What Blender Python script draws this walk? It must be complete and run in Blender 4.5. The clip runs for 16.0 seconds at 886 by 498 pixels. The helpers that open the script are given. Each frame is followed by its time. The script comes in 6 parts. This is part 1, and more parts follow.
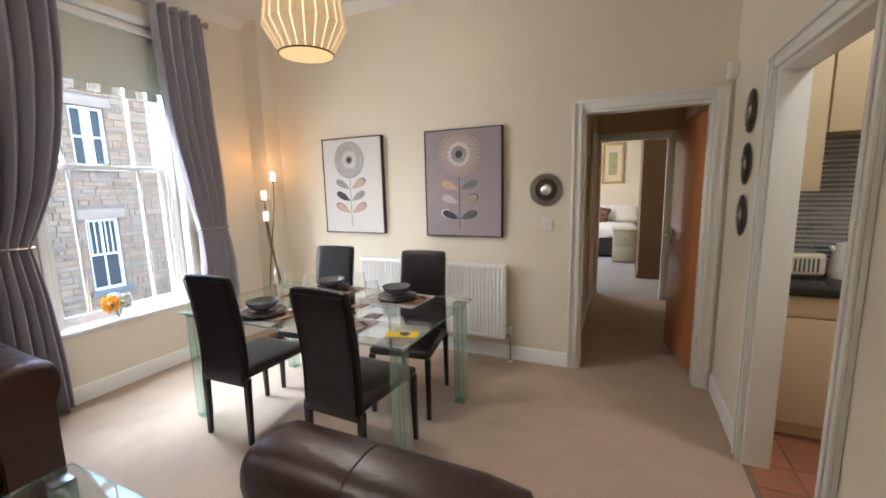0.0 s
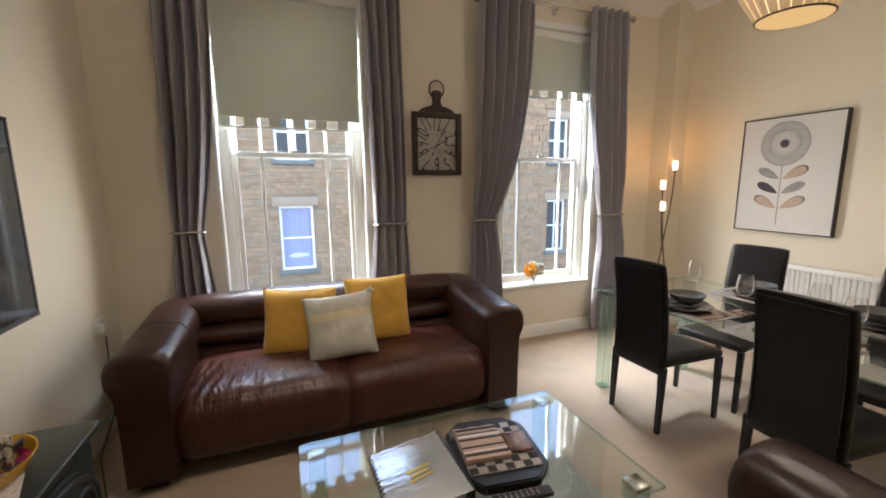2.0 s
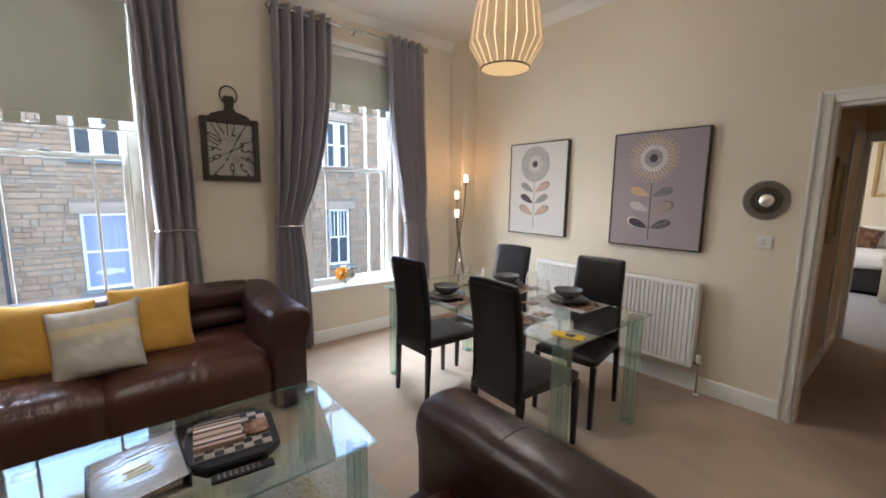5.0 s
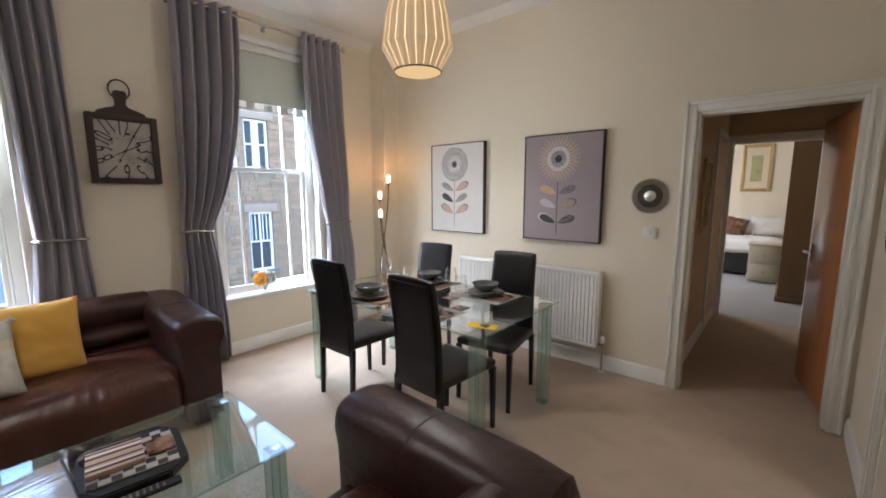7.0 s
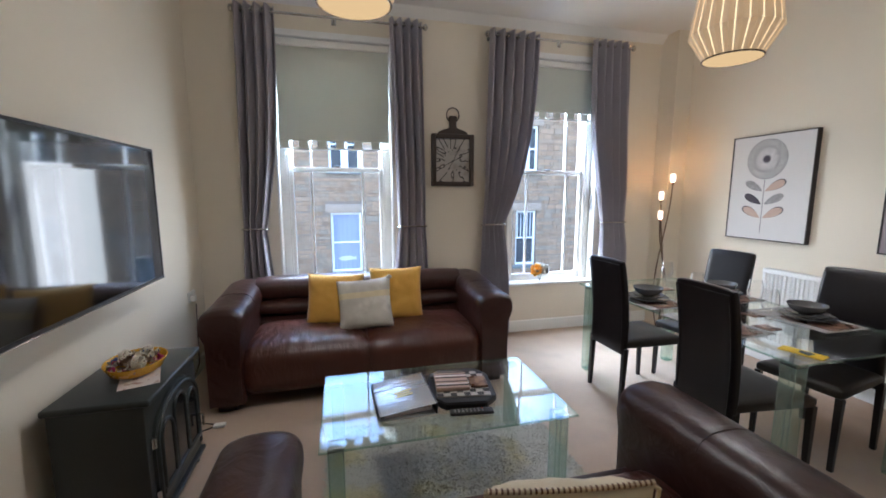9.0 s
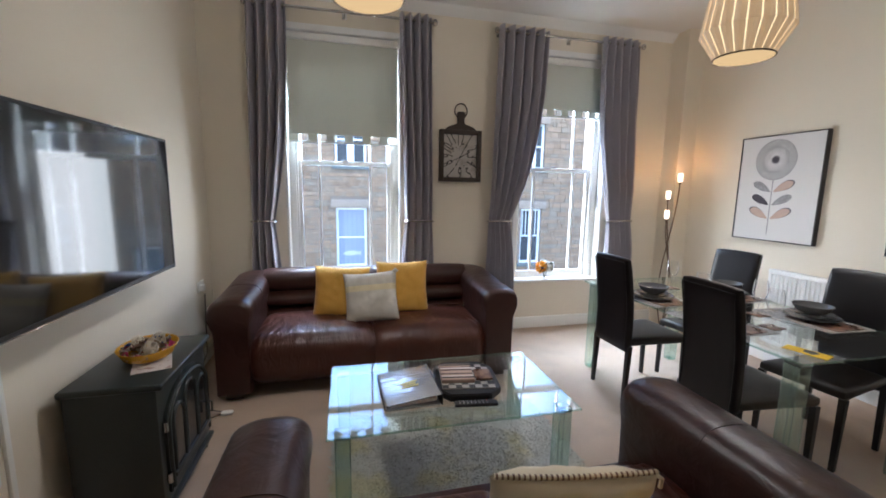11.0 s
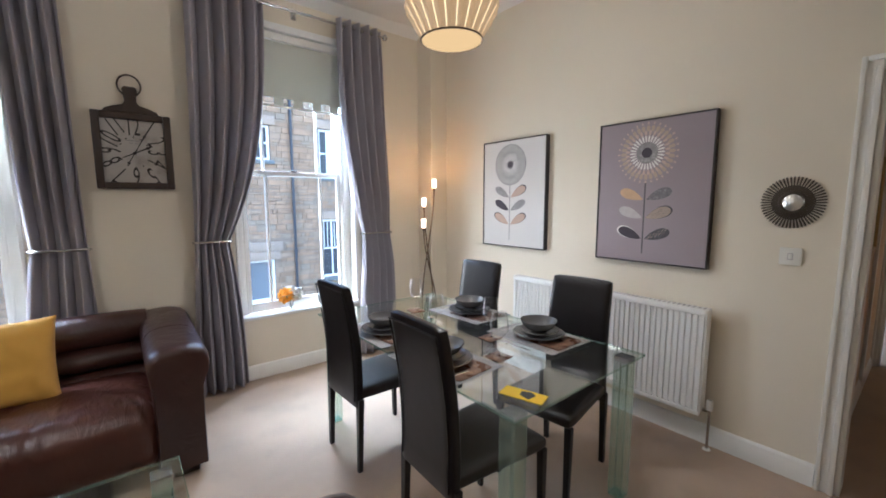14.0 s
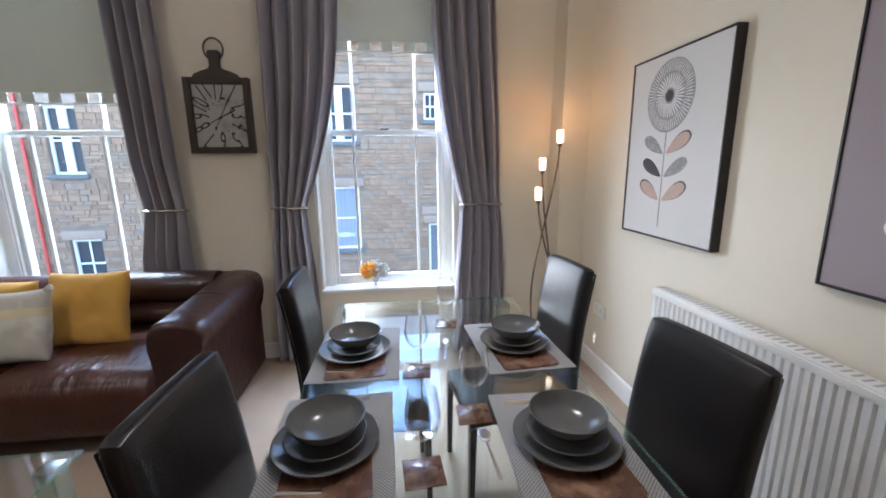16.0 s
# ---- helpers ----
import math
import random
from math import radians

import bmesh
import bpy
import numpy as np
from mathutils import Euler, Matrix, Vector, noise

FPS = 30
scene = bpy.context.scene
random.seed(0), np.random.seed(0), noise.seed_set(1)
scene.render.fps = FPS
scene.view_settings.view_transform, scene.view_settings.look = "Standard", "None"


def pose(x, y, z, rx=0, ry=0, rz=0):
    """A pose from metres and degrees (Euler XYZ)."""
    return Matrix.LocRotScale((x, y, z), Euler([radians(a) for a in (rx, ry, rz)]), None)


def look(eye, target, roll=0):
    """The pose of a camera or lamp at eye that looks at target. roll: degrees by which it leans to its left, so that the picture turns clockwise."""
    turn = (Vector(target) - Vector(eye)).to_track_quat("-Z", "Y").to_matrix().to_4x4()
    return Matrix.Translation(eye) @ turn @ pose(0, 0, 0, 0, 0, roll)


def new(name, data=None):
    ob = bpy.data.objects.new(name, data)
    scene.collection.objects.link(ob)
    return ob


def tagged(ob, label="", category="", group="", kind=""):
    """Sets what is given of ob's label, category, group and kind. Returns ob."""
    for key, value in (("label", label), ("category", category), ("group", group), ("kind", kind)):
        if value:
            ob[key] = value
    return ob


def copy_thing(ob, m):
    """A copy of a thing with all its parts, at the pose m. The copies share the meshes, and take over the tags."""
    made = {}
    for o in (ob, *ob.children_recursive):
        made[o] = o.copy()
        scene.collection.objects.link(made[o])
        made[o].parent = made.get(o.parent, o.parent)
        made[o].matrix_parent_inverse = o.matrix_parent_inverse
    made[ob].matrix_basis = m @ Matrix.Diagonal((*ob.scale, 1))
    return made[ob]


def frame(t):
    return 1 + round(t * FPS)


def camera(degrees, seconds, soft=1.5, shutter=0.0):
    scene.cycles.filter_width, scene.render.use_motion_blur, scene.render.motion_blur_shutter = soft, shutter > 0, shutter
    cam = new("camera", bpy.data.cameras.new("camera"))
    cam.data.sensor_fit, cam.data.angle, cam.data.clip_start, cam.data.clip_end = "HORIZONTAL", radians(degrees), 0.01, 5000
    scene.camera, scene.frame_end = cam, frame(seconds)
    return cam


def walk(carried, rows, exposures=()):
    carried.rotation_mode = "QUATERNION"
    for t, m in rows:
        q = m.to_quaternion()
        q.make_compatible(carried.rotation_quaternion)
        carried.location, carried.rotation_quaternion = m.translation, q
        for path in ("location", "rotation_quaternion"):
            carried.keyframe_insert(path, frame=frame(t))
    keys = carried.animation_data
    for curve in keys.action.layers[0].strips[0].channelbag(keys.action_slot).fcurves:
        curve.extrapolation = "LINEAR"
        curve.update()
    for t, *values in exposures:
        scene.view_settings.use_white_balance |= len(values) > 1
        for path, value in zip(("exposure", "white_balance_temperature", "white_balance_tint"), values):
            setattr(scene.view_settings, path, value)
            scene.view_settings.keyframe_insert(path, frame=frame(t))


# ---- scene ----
cam = camera(95.8, 16.0, 1.8)
METRES, EYE, TILT, LEAN, TURN = 4.3, 1.483, 0.0, 0.0, 24.5
ROWS = [
    (0.0, 0.0, 0.0, 0.0, -0.2, -8.62, 1.32),
    (0.5, -0.0267, -0.0134, -0.0006, 13.01, -8.58, 1.07),
    (1.0, -0.0591, -0.0292, -0.0015, 24.48, -8.62, 0.78),
    (1.5, -0.0964, -0.0438, 0.0004, 34.85, -8.79, 0.55),
    (2.0, -0.1242, -0.0589, -0.0021, 44.51, -9.16, 0.41),
    (2.5, -0.1373, -0.0691, -0.0029, 48.46, -9.38, 0.09),
    (3.0, -0.1276, -0.065, -0.0019, 46.52, -9.06, -0.23),
    (3.5, -0.094, -0.0526, -0.0015, 42.05, -8.62, -0.37),
    (4.0, -0.0453, -0.0399, -0.0016, 37.31, -8.1, -0.42),
    (4.5, -0.0101, -0.0369, -0.0016, 32.53, -7.82, -0.45),
    (5.0, 0.0135, -0.03, -0.002, 25.74, -7.95, -0.72),
    (7.5, 0.0482, -0.0426, 0.0012, 23.6, -8.3, 0.24),
    (8.0, 0.0475, -0.0558, -0.0012, 33.37, -8.22, 0.27),
    (8.5, 0.0387, -0.0779, -0.0009, 42.73, -7.79, 0.13),
    (9.0, 0.0298, -0.1034, -0.0015, 51.42, -7.87, -0.0),
    (11.5, 0.0375, -0.0911, -0.0048, 45.21, -8.62, -1.27),
    (12.0, 0.0426, -0.0719, -0.0043, 38.1, -8.51, -1.38),
    (12.5, 0.0325, -0.0518, -0.0049, 30.5, -8.22, -1.45),
    (13.0, 0.0223, -0.0156, -0.0046, 23.51, -8.11, -1.22),
    (13.5, 0.0243, 0.0503, -0.0053, 23.66, -8.14, -0.31),
    (14.0, 0.0336, 0.1335, -0.0049, 26.4, -6.76, 0.12),
    (14.5, 0.0413, 0.2216, -0.0015, 30.48, -6.6, 0.17),
    (15.0, 0.0622, 0.3068, -0.0086, 37.36, -9.08, 0.42),
    (15.5, 0.0764, 0.3789, -0.0125, 47.24, -10.33, 0.53),
    (16.0, 0.0709, 0.449, -0.0084, 58.9, -11.66, 0.6),
]

TURNED = pose(0, 0, EYE, TILT, LEAN, TURN)
PATH = {t: TURNED @ pose(METRES * x, METRES * y, METRES * z, 90 + pitch, roll, yaw) for t, x, y, z, yaw, pitch, roll in ROWS}
# the ends of the two unseen stretches, and the swing between them
PATH.update({
    5.2: look((0.118, -0.080, 1.463), (-1.322, 1.283, 1.205), 0.9),
    5.7: pose(0.150, -0.060, 1.474, 81.9, -0.4, 41.3),
    6.25: pose(0.185, -0.050, 1.478, 81.8, 0.0, 37.6),
    6.8: pose(0.205, -0.062, 1.478, 81.8, 0.1, 39.4),
    7.3: look((0.235, -0.087, 1.485), (-1.137, 1.342, 1.213), -0.1),
    9.2: look((0.305, -0.380, 1.478), (-1.639, -0.003, 1.199), -0.1),
    9.7: pose(0.320, -0.440, 1.474, 81.8, -0.2, 83.3),
    10.25: pose(0.328, -0.460, 1.470, 81.6, -0.6, 83.4),
    10.8: pose(0.325, -0.410, 1.466, 81.5, -0.9, 79.2),
    11.3: look((0.312, -0.323, 1.458), (-1.574, 0.278, 1.171), 1.1),
})
walk(cam, sorted(PATH.items()), [(0.0, 3.74, 5650, 10), (2.0, 3.26, 6250, 10), (3.5, 3.30, 5700, 10), (6.0, 3.40, 5620, 10), (9.0, 3.34, 5230, 10), (12.5, 3.41, 5320, 10), (14.2, 3.50, 5250, 10), (16.0, 3.31, 5180, 10)])

XW, YA, YT, XB, ZC = -3.56, 3.26, -1.56, 0.62, 3.14   # window wall, art wall, TV wall, back wall, ceiling

# ---- light ----
world = bpy.data.worlds.new("sky")
scene.world = world
world.use_nodes = True
wn, wl = world.node_tree.nodes, world.node_tree.links
wn.clear()
sky = wn.new("ShaderNodeTexSky")
sky.sky_type, sky.sun_disc = "NISHITA", False
SUN_TO = Vector((-0.28, -0.68, 0.72)).normalized()
sky.sun_elevation = math.asin(SUN_TO.z)
sky.sun_rotation = math.atan2(SUN_TO.x, SUN_TO.y)
sky.dust_density, sky.ozone_density = 2.0, 2.0
cloud = wn.new("ShaderNodeTexNoise")
cloud.inputs["Scale"].default_value, cloud.inputs["Detail"].default_value = 3.2, 7
cr = wn.new("ShaderNodeValToRGB")
cr.color_ramp.elements[0].position, cr.color_ramp.elements[1].position = 0.53, 0.76
wmix = wn.new("ShaderNodeMix")
wmix.data_type = "RGBA"
wmix.inputs["B"].default_value = (5.0, 5.2, 5.5, 1)
back = wn.new("ShaderNodeBackground")
back.inputs["Strength"].default_value = 0.15
wout = wn.new("ShaderNodeOutputWorld")
wl.new(cloud.outputs["Fac"], cr.inputs["Fac"])
wl.new(cr.outputs["Color"], wmix.inputs["Factor"])
wl.new(sky.outputs["Color"], wmix.inputs["A"])
wl.new(wmix.outputs["Result"], back.inputs["Color"])
wl.new(back.outputs["Background"], wout.inputs["Surface"])


def lamp(name, kind, energy, color, m, size=0.1, size_y=0.0):
    data = bpy.data.lights.new(name, kind)
    data.energy, data.color = energy, color
    if kind == "SUN":
        data.angle = radians(0.5)
    elif kind == "AREA":
        data.shape, data.size, data.size_y = "RECTANGLE", size, size_y or size
    else:
        data.shadow_soft_size = size
    ob = new(name, data)
    ob.matrix_world = m
    return ob


lamp("sun", "SUN", 2.2, (1.0, 0.94, 0.84), look((0, 0, 0), -SUN_TO))
PEND_POWER, PEND_COLOR = 3.3, (1.0, 0.86, 0.70)
BULB_POWER = 0.22
# added lamps stand in for the open sky above, hidden outside each window head
for yw, power, aim in ((-0.385, 13.0, -0.65), (1.81, 7.5, 1.95)):
    head = lamp("window_daylight", "AREA", power, (0.90, 0.95, 1.0), look((-4.0, yw, 2.78), (-3.2, aim, 1.2)), 0.95, 0.30)
    head.data.spread = radians(92)

# added lamps for bright-street light, slanting from the lower sashes along the side walls
for yw, turn, power in ((-0.22, -52, 0.27), (1.64, 40, 0.60)):
    side = lamp("street_daylight", "AREA", power, (1.0, 0.93, 0.82), pose(XW - 0.06, yw, 1.17, 90, 0, turn - 90), 0.45, 1.1)
    side.data.spread = radians(86)

# ---- materials ----


def rgb(c):
    return (*c, 1)


def mat(name, color, rough=0.6, metal=0.0, noise_scale=8.0, vary=0.08, grain=60.0, bump=0.1, fine=0.0, spec=0.5, rand=0.0, island=False, detail=4,
        second=None, second_scale=2.0, second_at=(0.5, 0.7), coat=0.0, stretch=(1, 1, 1), alpha_trans=0.0, sheen=0.0, wear=0.06):
    """Painted, woven or cast surface: two scales of tone, fine relief, uneven gloss."""
    m = bpy.data.materials.new(name)
    m.use_nodes = True
    n, l = m.node_tree.nodes, m.node_tree.links
    b = n["Principled BSDF"]
    b.inputs["Metallic"].default_value = metal
    b.inputs["Specular IOR Level"].default_value = spec
    b.inputs["Coat Weight"].default_value = coat
    b.inputs["Sheen Weight"].default_value = sheen
    tc = n.new("ShaderNodeTexCoord")
    mp = n.new("ShaderNodeMapping")
    mp.inputs["Scale"].default_value = stretch
    l.new(tc.outputs["Object"], mp.inputs["Vector"])
    big = n.new("ShaderNodeTexNoise")
    big.inputs["Scale"].default_value, big.inputs["Detail"].default_value = noise_scale, detail
    small = n.new("ShaderNodeTexNoise")
    small.inputs["Scale"].default_value, small.inputs["Detail"].default_value = grain, 3
    l.new(mp.outputs["Vector"], big.inputs["Vector"])
    l.new(mp.outputs["Vector"], small.inputs["Vector"])
    mul = n.new("ShaderNodeMath")
    mul.operation = "MULTIPLY_ADD"
    l.new(big.outputs["Fac"], mul.inputs[0])
    mul.inputs[1].default_value, mul.inputs[2].default_value = 2 * vary, 1 - vary
    add = n.new("ShaderNodeMath")
    add.operation = "MULTIPLY_ADD"
    l.new(small.outputs["Fac"], add.inputs[0])
    add.inputs[1].default_value = 2 * fine
    l.new(mul.outputs[0], add.inputs[2])
    last = add.outputs[0]
    if rand:
        src = n.new("ShaderNodeNewGeometry").outputs["Random Per Island"] if island else n.new("ShaderNodeObjectInfo").outputs["Random"]
        ra = n.new("ShaderNodeMath")
        ra.operation = "MULTIPLY_ADD"
        l.new(src, ra.inputs[0])
        ra.inputs[1].default_value, ra.inputs[2].default_value = 2 * rand, 1 - rand
        rm = n.new("ShaderNodeMath")
        rm.operation = "MULTIPLY"
        l.new(last, rm.inputs[0])
        l.new(ra.outputs[0], rm.inputs[1])
        last = rm.outputs[0]
    base = n.new("ShaderNodeMix")
    base.data_type = "RGBA"
    base.inputs["A"].default_value = rgb(color)
    base.inputs["B"].default_value = rgb(second or color)
    if second:
        sn = n.new("ShaderNodeTexNoise")
        sn.inputs["Scale"].default_value, sn.inputs["Detail"].default_value = second_scale, 5
        l.new(mp.outputs["Vector"], sn.inputs["Vector"])
        sr = n.new("ShaderNodeMapRange")
        sr.inputs["From Min"].default_value, sr.inputs["From Max"].default_value = second_at
        if rand:
            l.new(src, sr.inputs["Value"])
        else:
            l.new(sn.outputs["Fac"], sr.inputs["Value"])
        l.new(sr.outputs["Result"], base.inputs["Factor"])
    else:
        base.inputs["Factor"].default_value = 0
    vm = n.new("ShaderNodeVectorMath")
    vm.operation = "SCALE"
    l.new(base.outputs["Result"], vm.inputs[0])
    l.new(last, vm.inputs["Scale"])
    l.new(vm.outputs["Vector"], b.inputs["Base Color"])
    rr = n.new("ShaderNodeMath")
    rr.operation = "MULTIPLY_ADD"
    l.new(big.outputs["Fac"], rr.inputs[0])
    rr.inputs[1].default_value, rr.inputs[2].default_value = 2 * wear, rough - wear
    l.new(rr.outputs[0], b.inputs["Roughness"])
    if bump:
        bp = n.new("ShaderNodeBump")
        bp.inputs["Strength"].default_value, bp.inputs["Distance"].default_value = bump, 0.004
        l.new(small.outputs["Fac"], bp.inputs["Height"])
        l.new(bp.outputs["Normal"], b.inputs["Normal"])
    if alpha_trans:
        tr = n.new("ShaderNodeBsdfTranslucent")
        l.new(vm.outputs["Vector"], tr.inputs["Color"])
        mx = n.new("ShaderNodeMixShader")
        mx.inputs["Fac"].default_value = alpha_trans
        l.new(b.outputs["BSDF"], mx.inputs[1])
        l.new(tr.outputs["BSDF"], mx.inputs[2])
        l.new(mx.outputs["Shader"], n["Material Output"].inputs["Surface"])
    return m


def leather(name, color, rough, crease, scale=9.0, second=None, run=(1, 1, 1), spec=0.5):
    """Hide with a fine pebble grain and soft, longer creases."""
    m = mat(name, color, rough=rough, noise_scale=5, vary=0.18, grain=260, bump=0.0, spec=spec, second=second, second_scale=3.0, second_at=(0.45, 0.8), wear=0.035)
    n, l = m.node_tree.nodes, m.node_tree.links
    tc = n.new("ShaderNodeTexCoord")
    wv = n.new("ShaderNodeTexNoise")
    wv.inputs["Scale"].default_value, wv.inputs["Detail"].default_value, wv.inputs["Distortion"].default_value = scale, 3, 1.2
    vo = n.new("ShaderNodeTexVoronoi")
    vo.inputs["Scale"].default_value = 190
    mp = n.new("ShaderNodeMapping")
    mp.inputs["Scale"].default_value = run
    l.new(tc.outputs["Object"], mp.inputs["Vector"])
    l.new(mp.outputs["Vector"], wv.inputs["Vector"])
    l.new(tc.outputs["Object"], vo.inputs["Vector"])
    b1, b2 = n.new("ShaderNodeBump"), n.new("ShaderNodeBump")
    b1.inputs["Strength"].default_value, b1.inputs["Distance"].default_value = crease, 0.03
    b2.inputs["Strength"].default_value, b2.inputs["Distance"].default_value = 0.12, 0.002
    l.new(wv.outputs["Fac"], b1.inputs["Height"])
    l.new(vo.outputs["Distance"], b2.inputs["Height"])
    l.new(b1.outputs["Normal"], b2.inputs["Normal"])
    l.new(b2.outputs["Normal"], n["Principled BSDF"].inputs["Normal"])
    return m


def clear(name, tint, gloss=1.0, base=0.045, power=5.0, body=0.0, body_color=(0.5, 0.8, 0.7), rough=0.0):
    """Clear sheet glass: lets light straight through, with a Fresnel gloss."""
    m = bpy.data.materials.new(name)
    m.use_nodes = True
    n, l = m.node_tree.nodes, m.node_tree.links
    n.remove(n["Principled BSDF"])
    tr, gl, fr = n.new("ShaderNodeBsdfTransparent"), n.new("ShaderNodeBsdfGlossy"), n.new("ShaderNodeLayerWeight")
    pw, ma = n.new("ShaderNodeMath"), n.new("ShaderNodeMath")
    pw.operation, ma.operation = "POWER", "MULTIPLY_ADD"
    pw.inputs[1].default_value, ma.inputs[1].default_value, ma.inputs[2].default_value = power, 1 - base, base
    fr.inputs["Blend"].default_value = 0.5
    l.new(fr.outputs["Facing"], pw.inputs[0])
    l.new(pw.outputs[0], ma.inputs[0])
    tr.inputs["Color"].default_value = rgb(tint)
    gl.inputs["Roughness"].default_value = rough
    gl.inputs["Color"].default_value = (gloss, gloss, gloss, 1)
    mx = n.new("ShaderNodeMixShader")
    first = tr.outputs[0]
    if body:
        df, bx = n.new("ShaderNodeBsdfDiffuse"), n.new("ShaderNodeMixShader")
        df.inputs["Color"].default_value = rgb(body_color)
        bx.inputs["Fac"].default_value = body
        l.new(tr.outputs[0], bx.inputs[1])
        l.new(df.outputs[0], bx.inputs[2])
        first = bx.outputs[0]
    l.new(ma.outputs[0], mx.inputs["Fac"])
    l.new(first, mx.inputs[1])
    l.new(gl.outputs[0], mx.inputs[2])
    l.new(mx.outputs[0], n["Material Output"].inputs["Surface"])
    return m


def glow(name, color, strength, body=None):
    m = bpy.data.materials.new(name)
    m.use_nodes = True
    b = m.node_tree.nodes["Principled BSDF"]
    b.inputs["Base Color"].default_value = rgb(body or color)
    b.inputs["Emission Color"].default_value = rgb(color)
    b.inputs["Emission Strength"].default_value = strength
    b.inputs["Roughness"].default_value, b.inputs["Specular IOR Level"].default_value = 0.9, 0.0
    return m


M_WALL = mat("cream_paint", (0.74, 0.675, 0.555), 0.62, noise_scale=1.6, vary=0.03, grain=140, bump=0.10, fine=0.01)
# Wall cream made darker and tan: the hall's warm, dim light in the colour
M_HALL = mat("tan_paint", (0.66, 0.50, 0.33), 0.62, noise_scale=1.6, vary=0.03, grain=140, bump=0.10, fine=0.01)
M_CEIL = mat("ceiling_paint", (0.80, 0.79, 0.76), 0.8, noise_scale=2, vary=0.03, grain=110, bump=0.06)
M_WHITE = mat("white_gloss_paint", (0.80, 0.79, 0.75), 0.32, noise_scale=5, vary=0.04, grain=90, bump=0.05, fine=0.01)
M_SASH = mat("sash_paint", (0.82, 0.82, 0.80), 0.35, noise_scale=6, vary=0.05, grain=80, bump=0.05)
M_CARPET = mat("beige_carpet", (0.44, 0.335, 0.25), 0.95, noise_scale=2.6, vary=0.13, grain=420, bump=0.9, fine=0.10, spec=0.1, sheen=0.1,
               second=(0.40, 0.31, 0.235), second_scale=5)
M_GREYCARPET = mat("grey_carpet", (0.33, 0.32, 0.31), 0.95, noise_scale=2, vary=0.07, grain=400, bump=0.7, fine=0.08, spec=0.1)
# One hide in two tones: seats lit, arms and back shaded, by colour
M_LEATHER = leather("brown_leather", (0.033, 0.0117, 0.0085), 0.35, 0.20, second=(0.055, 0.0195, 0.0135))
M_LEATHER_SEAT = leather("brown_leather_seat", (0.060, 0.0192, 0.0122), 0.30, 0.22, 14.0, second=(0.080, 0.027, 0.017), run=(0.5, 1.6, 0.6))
M_DARKWOOD = mat("dark_wood_foot", (0.025, 0.016, 0.012), 0.4, noise_scale=12, vary=0.2)
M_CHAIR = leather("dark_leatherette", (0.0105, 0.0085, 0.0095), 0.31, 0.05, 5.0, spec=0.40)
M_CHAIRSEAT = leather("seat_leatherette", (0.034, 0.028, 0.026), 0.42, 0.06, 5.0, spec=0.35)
M_CURTAIN = mat("grey_curtain_cloth", (0.355, 0.334, 0.370), 0.62, noise_scale=3, vary=0.06, grain=500, bump=0.25, fine=0.06, alpha_trans=0.16, sheen=0.12)
M_BLIND = mat("blind_cloth", (0.60, 0.615, 0.545), 0.85, noise_scale=2, vary=0.03, grain=600, bump=0.15, fine=0.03, alpha_trans=0.055)
M_CHROME = mat("satin_steel", (0.55, 0.54, 0.52), 0.25, metal=1.0, noise_scale=20, vary=0.06, bump=0.0)
M_DARKSTEEL = mat("dark_steel", (0.17, 0.17, 0.165), 0.35, metal=0.8, bump=0.0)
M_STEEL = mat("polished_cutlery", (0.86, 0.86, 0.86), 0.2, metal=1.0, noise_scale=20, vary=0.04, bump=0.0)
M_BRONZE = mat("bronze_stem", (0.16, 0.11, 0.07), 0.35, metal=0.9, noise_scale=12, vary=0.1, bump=0.03)
M_GLASS = clear("window_glass", (0.97, 0.985, 0.98), 0.2, base=0.02)
M_TABLEGLASS = clear("table_glass", (0.93, 0.965, 0.95), 1.0, base=0.07, power=4.2)
M_EDGE = clear("glass_edge", (0.70, 0.89, 0.81), 1.0, body=0.24, body_color=(0.44, 0.68, 0.58), rough=0.03)
M_ARRIS = clear("glass_arris", (0.86, 0.95, 0.91), 1.0, base=0.10, body=0.16, body_color=(0.66, 0.82, 0.75))
M_LEGGLASS = clear("glass_leg", (0.86, 0.94, 0.90), 1.0, body=0.17, body_color=(0.62, 0.76, 0.69))
M_WINE = clear("wine_glass", (0.985, 0.985, 0.985), 1.0, base=0.035, power=3.0)
M_RAD = mat("radiator_enamel", (0.83, 0.83, 0.81), 0.30, noise_scale=4, vary=0.02, bump=0.02)
M_PLASTIC = mat("white_plastic", (0.78, 0.77, 0.72), 0.35, noise_scale=6, vary=0.03, bump=0.02)
M_BLACK = mat("black_plastic", (0.018, 0.018, 0.019), 0.35, noise_scale=9, vary=0.15, bump=0.04)
M_SCREEN = mat("tv_screen", (0.010, 0.011, 0.012), 0.07, noise_scale=3, vary=0.1, bump=0.0, spec=0.6, wear=0.01, coat=0.35)
M_STOVE = mat("stove_enamel", (0.024, 0.029, 0.027), 0.38, noise_scale=7, vary=0.14, grain=130, bump=0.22)
M_STOVEGLASS = mat("stove_glass", (0.02, 0.02, 0.02), 0.08, bump=0.0)
M_DOORWOOD = mat("sapele_door", (0.46, 0.180, 0.062), 0.36, noise_scale=3, vary=0.16, grain=24, bump=0.06, fine=0.10, stretch=(9, 9, 0.6), coat=0.25,
                 second=(0.52, 0.22, 0.085), second_scale=4, second_at=(0.4, 0.7))
M_CLOCKWOOD = mat("clock_wood", (0.038, 0.024, 0.018), 0.48, noise_scale=9, vary=0.25, grain=60, bump=0.2)
